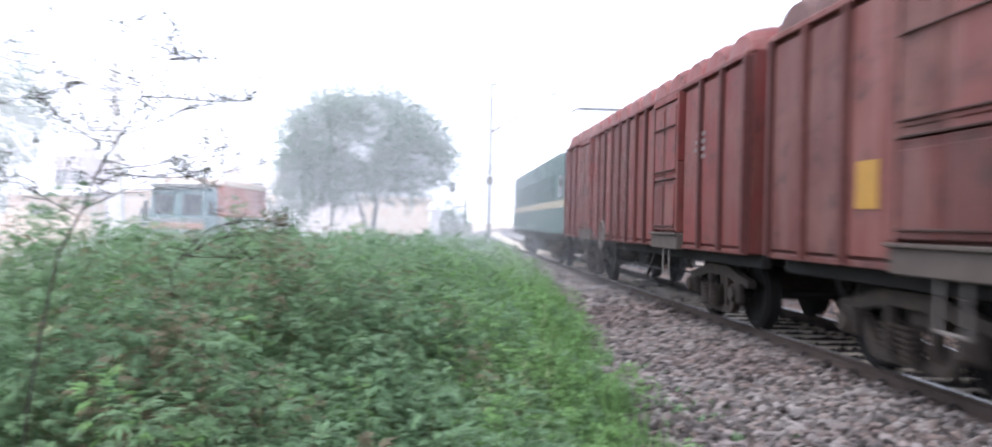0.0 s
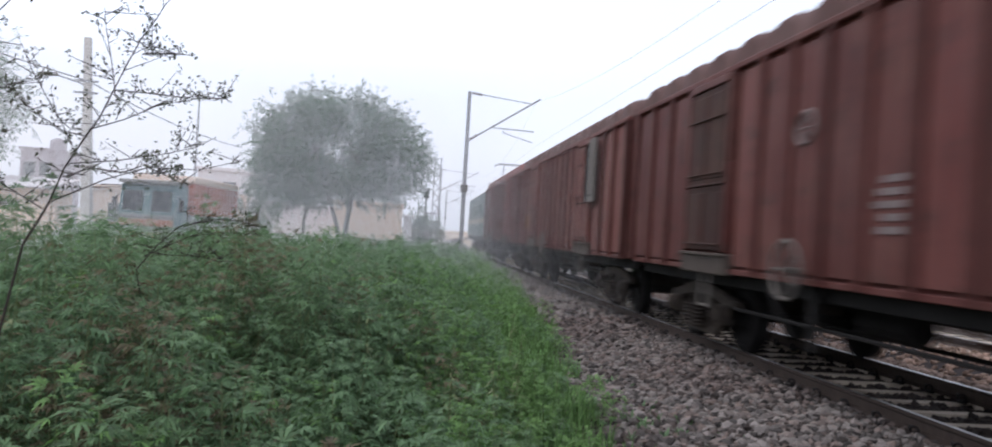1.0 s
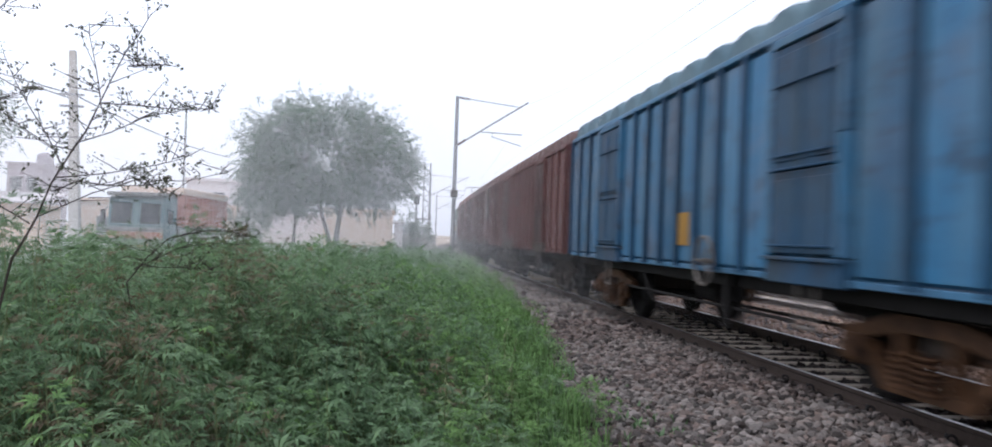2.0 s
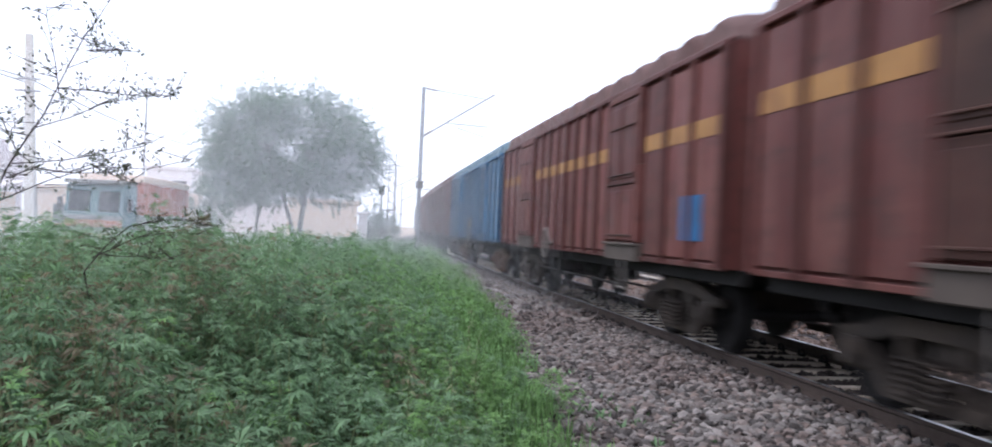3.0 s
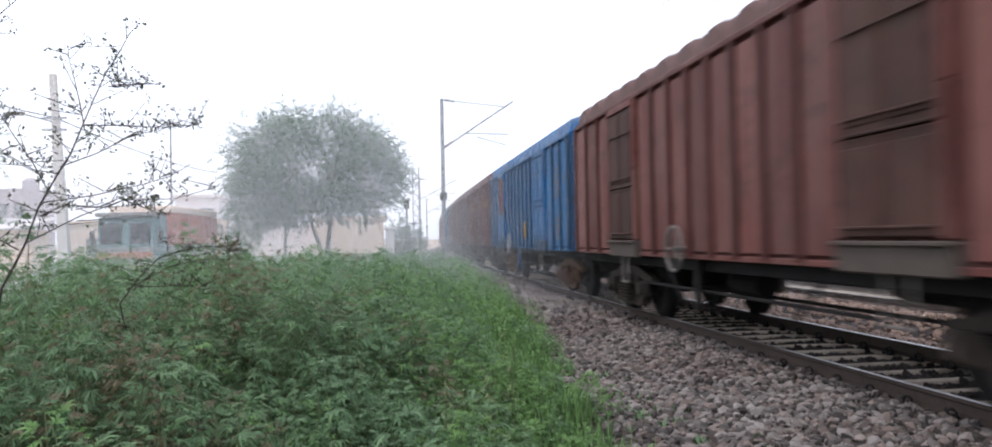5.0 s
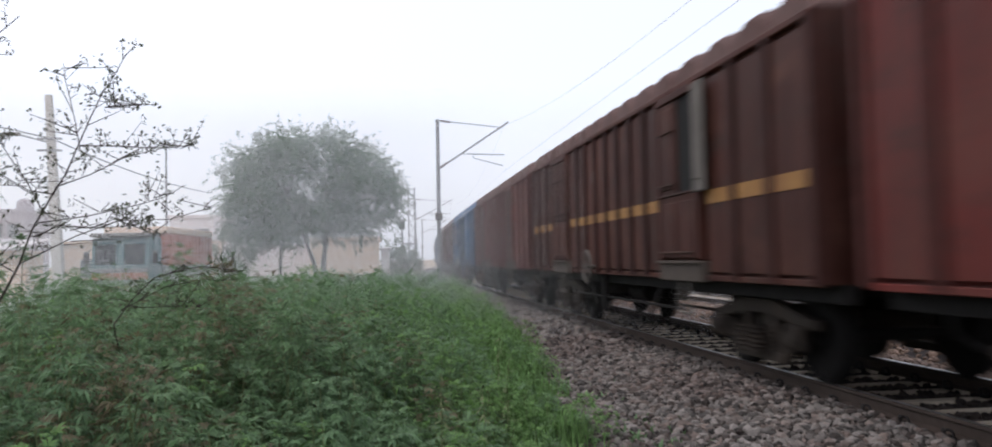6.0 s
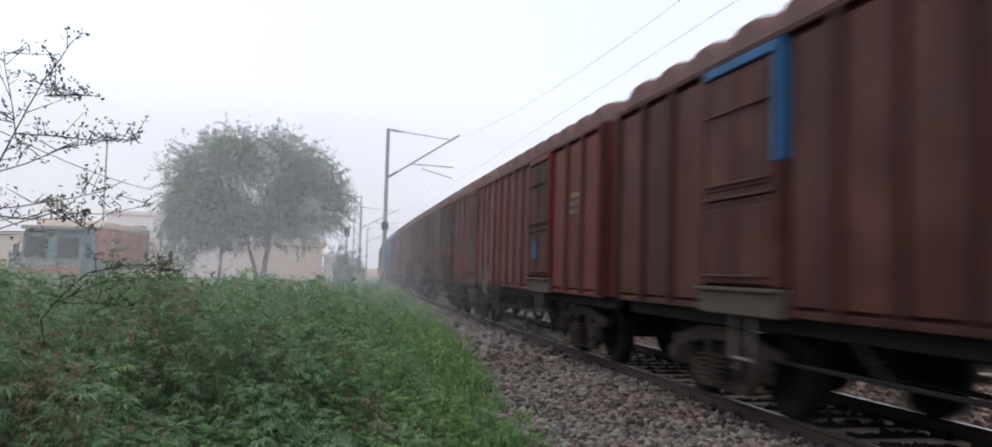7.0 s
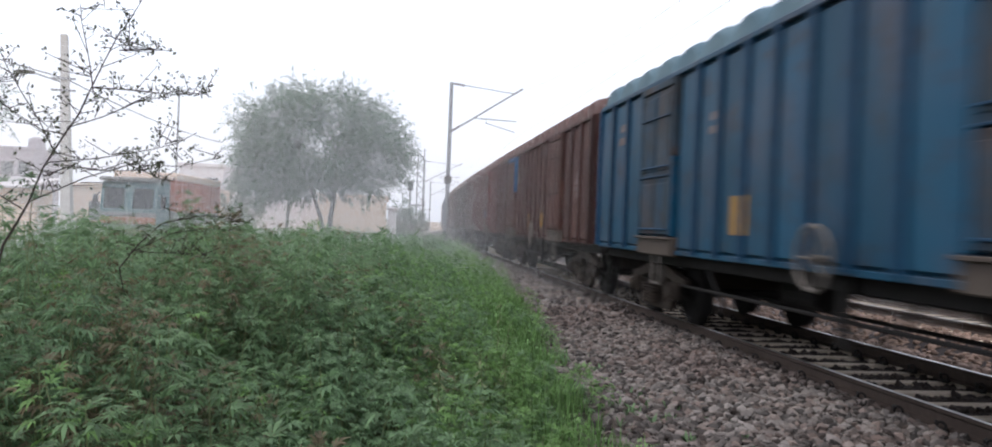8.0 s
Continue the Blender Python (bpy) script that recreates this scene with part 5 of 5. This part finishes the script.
def brownish(x, y):
    a = np.exp(-(((x + 1.25) / 0.5) ** 2 + ((y - 4.2) / 0.8) ** 2))
    b = np.exp(-(((x + 0.9) / 0.7) ** 2 + ((y - 7.6) / 0.8) ** 2))
    c = np.exp(-(((x + 1.9) / 0.5) ** 2 + ((y - 5.6) / 0.7) ** 2))
    return np.minimum(1.0 * a + 0.6 * b + 0.4 * c + 0.03, 0.85)


def tufts():
    """Small green tufts that come up through the ballast."""
    rng = np.random.default_rng(61)
    V = []
    for cx, cy, n, r in ((2.75, 5.6, 46, 0.35), (3.0, 6.8, 34, 0.3), (2.45, 7.9, 30, 0.3), (2.3, 4.9, 40, 0.3), (3.3, 8.6, 18, 0.25), (2.6, 10.2, 22, 0.3), (3.1, 12.5, 16, 0.3)):
        for _ in range(n):
            p = np.array([cx + rng.normal() * r, cy + rng.normal() * r * 1.4, -0.30])
            for _ in range(6):
                a, up, ln = rng.uniform(0, 6.28), rng.uniform(0.3, 1.2), rng.uniform(0.05, 0.13)
                d = np.array([math.cos(a) * math.cos(up), math.sin(a) * math.cos(up), math.sin(up)]) * ln
                w = np.array([-math.sin(a), math.cos(a), 0]) * ln * 0.13
                V += [p, p + d * 0.55 + w, p + d, p + d * 0.55 - w]
    ob = soup("grass_tufts", V, np.arange(len(V)).reshape(-1, 4), M_HEMP)
    tagged(ob, "small green weed tufts growing through the ballast", "weeds", kind="stuff")


tufts()


def seed_stalks():
    """A few tall pale stalks above the fresh weeds."""
    rng = np.random.default_rng(71)
    spots = [(0.35, 5.2, 1.15), (0.75, 5.6, 1.0), (-1.9, 4.2, 1.45), (-2.05, 4.4, 1.3), (0.2, 6.6, 1.2), (1.0, 7.4, 0.95), (0.6, 4.4, 0.9), (-0.2, 5.9, 1.25), (1.2, 9.0, 1.0), (0.9, 6.2, 0.8)]
    for x, y, h in spots:
        st = empty("grass_stalk", "tall pale grass stalk with drooping seed head", "grass stalk", "tall stalks in the weeds", pose(x, y, -0.42))
        lean = rng.normal(size=2) * 0.08
        bm = bmesh.new()
        tip = Vector((lean[0], lean[1], h))
        rod(bm, (0, 0, 0), tip, 0.005, 0.002, 5)
        part("stem", bm, M_STALK, st)
        V = []
        for k in range(46):
            f = rng.uniform(0.55, 1.0)
            p = np.array(tip) * f
            a, up, ln = rng.uniform(0, 6.28), rng.uniform(-0.9, 0.5), rng.uniform(0.04, 0.13) * (1.3 - 0.6 * f)
            d = np.array([math.cos(a) * math.cos(up), math.sin(a) * math.cos(up), math.sin(up)]) * ln
            w = np.array([-math.sin(a), math.cos(a), 0]) * ln * 0.08
            V += [p, p + d * 0.5 + w, p + d, p + d * 0.5 - w]
        tagged(soup("seed_head", V, np.arange(len(V)).reshape(-1, 4), M_STALK, st), kind="stuff")


seed_stalks()


def grass_blades(name, label, seed, count, y0, y1, place, height, material):
    """Upright, bending blades."""
    rng = np.random.default_rng(seed)
    y = rng.uniform(y0, y1, count)
    x, z = place(y, rng)
    h = height * rng.uniform(0.5, 1.3, count)
    a, lean = rng.uniform(0, 6.28, count), rng.uniform(0.1, 0.6, count) * h
    out = np.stack([np.cos(a), np.sin(a)], 1)
    w = np.stack([-np.sin(a), np.cos(a), np.zeros(count)], 1) * (0.0035 + 0.0004 * y)[:, None]
    p = np.stack([x, y, z], 1)
    mid = p + np.concatenate([out * (lean * 0.35)[:, None], (h * 0.6)[:, None]], 1)
    tip = p + np.concatenate([out * lean[:, None], (h * rng.uniform(0.8, 1.0, count))[:, None]], 1)
    V = np.stack([p - w, p + w, mid + w * 0.8, mid - w * 0.8, tip], 1).reshape(-1, 3)
    i = np.arange(count)[:, None] * 5
    F = np.concatenate([i + np.array([[0, 1, 2]]), i + np.array([[0, 2, 3]]), i + np.array([[3, 2, 4]])])
    tagged(soup(name, V, F, material), label, "grass", kind="stuff")


def verge(y, rng):
    u = 0.05 + np.abs(rng.normal(size=len(y))) * 0.55 + 0.14 * np.sin(y * 3.1) + 0.10 * np.sin(y * 7.7)
    x = edge_x(y) - u
    return x, -0.42 + 0.45 * (weed_top(x, y) + 0.42)


def far_side(y, rng):
    x = line_x(y, 9.6) + rng.normal(size=len(y)) * 1.1
    return x, -0.44 + rng.uniform(0, 0.25, len(y))


grass_blades("verge_grass", "fresh green grass along the ballast edge", 91, 6500, 3.0, 30, verge, 0.27, M_GRASS)
grass_blades("far_grass", "pale green grass beyond the second line", 92, 12000, 6.0, 60, far_side, 0.75, M_GRASS)
NEAR, MID, FAR = (2.0, 9.0), (9.0, 22.0), (22.0, 54.0)
hemp("hemp_weeds", "dense dark green hemp weeds growing beside the line", 21, *NEAR, 18, 70, 5, 0.094, M_HEMP, lambda x, y, r: r > np.maximum(limey(x, y) * 0.8, brownish(x, y)), True)
hemp("verge_weeds", "fresh light green weeds at the ballast edge", 22, *NEAR, 19, 60, 5, 0.080, M_LIME, lambda x, y, r: r < limey(x, y) * 0.75 + 0.025, True)
hemp("dry_weeds", "withered brown weeds among the green ones", 23, *NEAR, 22, 50, 5, 0.08, M_DRY, lambda x, y, r: r < brownish(x, y), True)
rng = np.random.default_rng(81)
V = []
for _ in range(800):
    x, y = rng.uniform(-8, 1.2), rng.uniform(-10, 2.9)
    if x * x + y * y < 1.2 or (abs(x) < 0.62 * y):
        continue
    for _ in range(26):
        p = np.array([x + rng.normal() * 0.16, y + rng.normal() * 0.16, -0.42 + rng.uniform(0.05, 0.55)])
        a, up, ln = rng.uniform(0, 6.28), rng.uniform(-0.5, 0.7), rng.uniform(0.07, 0.15)
        for t in (-0.8, 0.0, 0.8):
            d = np.array([math.cos(a + t) * math.cos(up), math.sin(a + t) * math.cos(up), math.sin(up)]) * ln
            w = np.array([-math.sin(a + t), math.cos(a + t), 0]) * ln * 0.12
            V += [p, p + d * 0.5 + w, p + d, p + d * 0.5 - w]
tagged(soup("hemp_weeds", V, np.arange(len(V)).reshape(-1, 4), M_HEMP), "low hemp weeds round the trodden clearing", "weeds", kind="stuff")
hemp("hemp_weeds", "hemp weeds further along the line", 24, *MID, 8, 42, 3, 0.145, M_HEMP, lambda x, y, r: r > limey(x, y) * 0.7)
hemp("verge_weeds", "light green verge weeds further along", 25, *MID, 8, 42, 3, 0.135, M_LIME, lambda x, y, r: r < limey(x, y) * 0.7)
hemp("hemp_weeds", "far hemp weeds below the tree", 26, *FAR, 2.6, 21, 3, 0.30, M_HEMP, lambda x, y, r: r > limey(x, y) * 0.4)
hemp("verge_weeds", "far light green verge weeds", 27, *FAR, 2.6, 21, 3, 0.27, M_LIME, lambda x, y, r: r < limey(x, y) * 0.5)


def build_mist():
    """Morning haze as added geometry: very fine pale strands in sheets, thicker near the ground."""
    rng = np.random.default_rng(51)
    V = []
    for dist in (17.0, 20.5, 25.0, 30.0, 36.0, 42.5, 52.0, 64.0, 80.0):
        gap = 0.00018 * dist
        z = np.arange(-0.40, 0.20 * dist + 1.6, gap)
        n = len(z)
        z = z + rng.uniform(-0.15, 0.15, n) * gap
        share = MIST_HIGH + MIST_LOW * np.exp(-np.maximum(z, 0) / 2.6)
        share *= np.clip((0.20 * dist + 1.6 - z) / (0.05 * dist), 0, 1)
        thick = gap * share / 2
        az = np.radians(np.linspace(-37, 40, 11))[None, :] + rng.uniform(-0.01, 0.01, (n, 1))
        # strands thinner to the right, so the train is veiled less
        thin = np.interp(np.degrees(az), (1.0, 8.0), (1.0, 0.42))
        x, y = dist * np.sin(az), dist * np.cos(az)
        lo = np.stack([x, y, z[:, None] - thick[:, None] * thin], -1)
        hi = np.stack([x, y, z[:, None] + thick[:, None] * thin], -1)
        V.append(np.stack([lo[:, :-1], lo[:, 1:], hi[:, 1:], hi[:, :-1]], 2).reshape(-1, 3))
    V = np.concatenate(V)
    ob = soup("mist", V, np.arange(len(V)).reshape(-1, 4), M_MIST)
    tagged(ob, "very fine pale strands added to stand in for morning haze", "mist", kind="stuff")


MIST_HIGH, MIST_LOW = 0.046, 0.042
build_mist()


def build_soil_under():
    """The litter between the stalks; their shade is put into its dark colour."""
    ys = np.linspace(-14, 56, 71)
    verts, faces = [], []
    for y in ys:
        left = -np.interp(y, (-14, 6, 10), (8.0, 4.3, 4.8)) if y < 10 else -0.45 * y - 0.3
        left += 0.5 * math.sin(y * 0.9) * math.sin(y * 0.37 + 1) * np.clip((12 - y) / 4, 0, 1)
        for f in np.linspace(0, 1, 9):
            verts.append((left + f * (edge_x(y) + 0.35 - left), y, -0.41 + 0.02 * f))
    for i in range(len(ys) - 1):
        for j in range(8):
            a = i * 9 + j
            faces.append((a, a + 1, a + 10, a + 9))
    tagged(soup("leaf_litter", verts, faces, M_UNDERGROWTH), "leaf litter coloured dark for the shade below the weeds", "ground", kind="structure")


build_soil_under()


# ---- ballast stones and sleepers ----
def bed_height(off):
    return np.interp(off, [p[0] for p in BALLAST], [p[1] for p in BALLAST])


def stones(name, label, seed, count, y0, y1, place, radius, material, sub=1):
    rng = np.random.default_rng(seed)
    bm = bmesh.new()
    bmesh.ops.create_icosphere(bm, subdivisions=sub, radius=1)
    bv = np.array([v.co[:] for v in bm.verts])
    bf = np.array([[v.index for v in f.verts] for f in bm.faces])
    bm.free()
    y = rng.uniform(y0, y1, count)
    x, z, keep = place(y, rng)
    x, y, z = x[keep], y[keep], z[keep]
    n = len(x)
    jit = 1 + rng.uniform(-0.28, 0.28, (n, len(bv), 1))
    sc = radius * rng.uniform(0.55, 1.35, (n, 1, 1)) * np.stack([rng.uniform(0.8, 1.3, n), rng.uniform(0.8, 1.3, n), rng.uniform(0.5, 0.9, n)], 1)[:, None, :]
    v = bv[None] * jit * sc
    a, b = rng.uniform(0, 6.28, n), rng.normal(size=n) * 0.5
    ca, sa, cb, sb = np.cos(a)[:, None], np.sin(a)[:, None], np.cos(b)[:, None], np.sin(b)[:, None]
    vy, vz = v[..., 1] * cb - v[..., 2] * sb, v[..., 1] * sb + v[..., 2] * cb
    vx = v[..., 0] * ca - vy * sa
    vy = v[..., 0] * sa + vy * ca
    P = np.stack([vx + x[:, None], vy + y[:, None], vz + z[:, None]], -1).reshape(-1, 3)
    F = (bf[None] + (np.arange(n) * len(bv))[:, None, None]).reshape(-1, 3)
    tagged(soup(name, P, F, material), label, "gravel", kind="stuff")


def shoulder(y, rng):
    e = edge_x(y) - 0.25
    inner = line_x(y) - 0.98
    x = e + (inner - e) * rng.uniform(0, 1, len(y))
    z = np.maximum(bed_height(x - line_x(y)), -0.41) + rng.uniform(-0.01, 0.035, len(y))
    return x, z, np.full(len(y), True)


def crib(y, rng):
    x = line_x(y) + rng.uniform(-0.8, 0.8, len(y))
    gap = np.abs((y / 0.6) % 1 - 0.5) < 0.36
    return x, np.full(len(y), -0.232) + rng.uniform(-0.015, 0.02, len(y)), gap


def beyond(y, rng):
    x = line_x(y) + rng.uniform(1.0, 4.4, len(y))
    off = x - line_x(y)
    z = np.where(off < 2.9, bed_height(off), -0.42)
    z = np.maximum(z, np.interp(off, (3.0, 3.8, 5.3), (-0.43, -0.155, -0.155))) + rng.uniform(0, 0.03, len(y))
    return x, z, np.full(len(y), True)


stones("ballast_stones", "loose grey-pink crushed ballast stones on the shoulder", 31, 15000, 2.6, 15, shoulder, 0.046, M_STONE)
stones("ballast_stones", "loose ballast stones on the shoulder behind", 35, 3500, -9, 2.6, shoulder, 0.05, M_STONE)
stones("ballast_stones", "loose ballast stones along the shoulder farther on", 32, 7500, 15, 42, shoulder, 0.062, M_STONE)
stones("ballast_stones", "ballast stones between the rails, coloured dark for the train's shadow", 33, 9000, 4, 32, crib, 0.05, M_STONE_SHADED)
stones("ballast_stones", "brownish ballast stones between the two lines", 34, 6500, 5, 34, beyond, 0.055, M_STONE_FAR)


def build_sleepers():
    bm = bmesh.new()
    prof = [(-1.37, -0.20), (-0.6, -0.185), (0.6, -0.185), (1.37, -0.20)]
    a = [[bm.verts.new((x, w * s, z + dz)) for s, w, dz in ((-1, 0.12, -0.12), (-1, 0.08, 0.0), (1, 0.08, 0.0), (1, 0.12, -0.12))] for x, z in prof]
    for p, q in zip(a, a[1:]):
        for i in range(3):
            bm.faces.new((p[i], q[i], q[i + 1], p[i + 1]))
    bm.faces.new(a[0])
    bm.faces.new(a[-1][::-1])
    bmesh.ops.recalc_face_normals(bm, faces=bm.faces[:])
    me = shared("sleeper", bm, M_SLEEPER)
    bm = bmesh.new()
    for s in (-0.8725, 0.8725):
        for d in (-0.10, 0.10):
            box(bm, s + d - 0.03, s + d + 0.03, -0.05, 0.05, -0.19, -0.145)
            ring(bm, (s + d * 1.25, -0.03, -0.125), (1, 0.5, 0), 0.042, 0.013, 10, 5)
            ring(bm, (s + d * 1.25, 0.04, -0.125), (1, -0.5, 0), 0.036, 0.013, 10, 5)
    clip = shared("rail_clip", bm, M_CLIP)
    for k in range(290):
        s = -10.2 + 0.6 * k
        ob = piece("sleeper", me, track_near, on_line(s))
        if 3 < s < 40:
            piece("rail_clip", clip, ob, pose(0, 0, 0))
    src = [v.co[:] for v in me.vertices]
    polys = [tuple(p.vertices) for p in me.polygons if len(p.vertices) == 4]
    V, F = [], []
    for k in range(220):
        s = -10.2 + 0.6 * k
        m = on_line(s, 5.3, 0.05)
        o = len(V)
        V += [tuple(m @ Vector(c)) for c in src]
        F += [tuple(i + o for i in p) for p in polys]
    tagged(soup("sleeper_row", V, F, M_SLEEPER, track_far), kind="stuff")


build_sleepers()

motions()
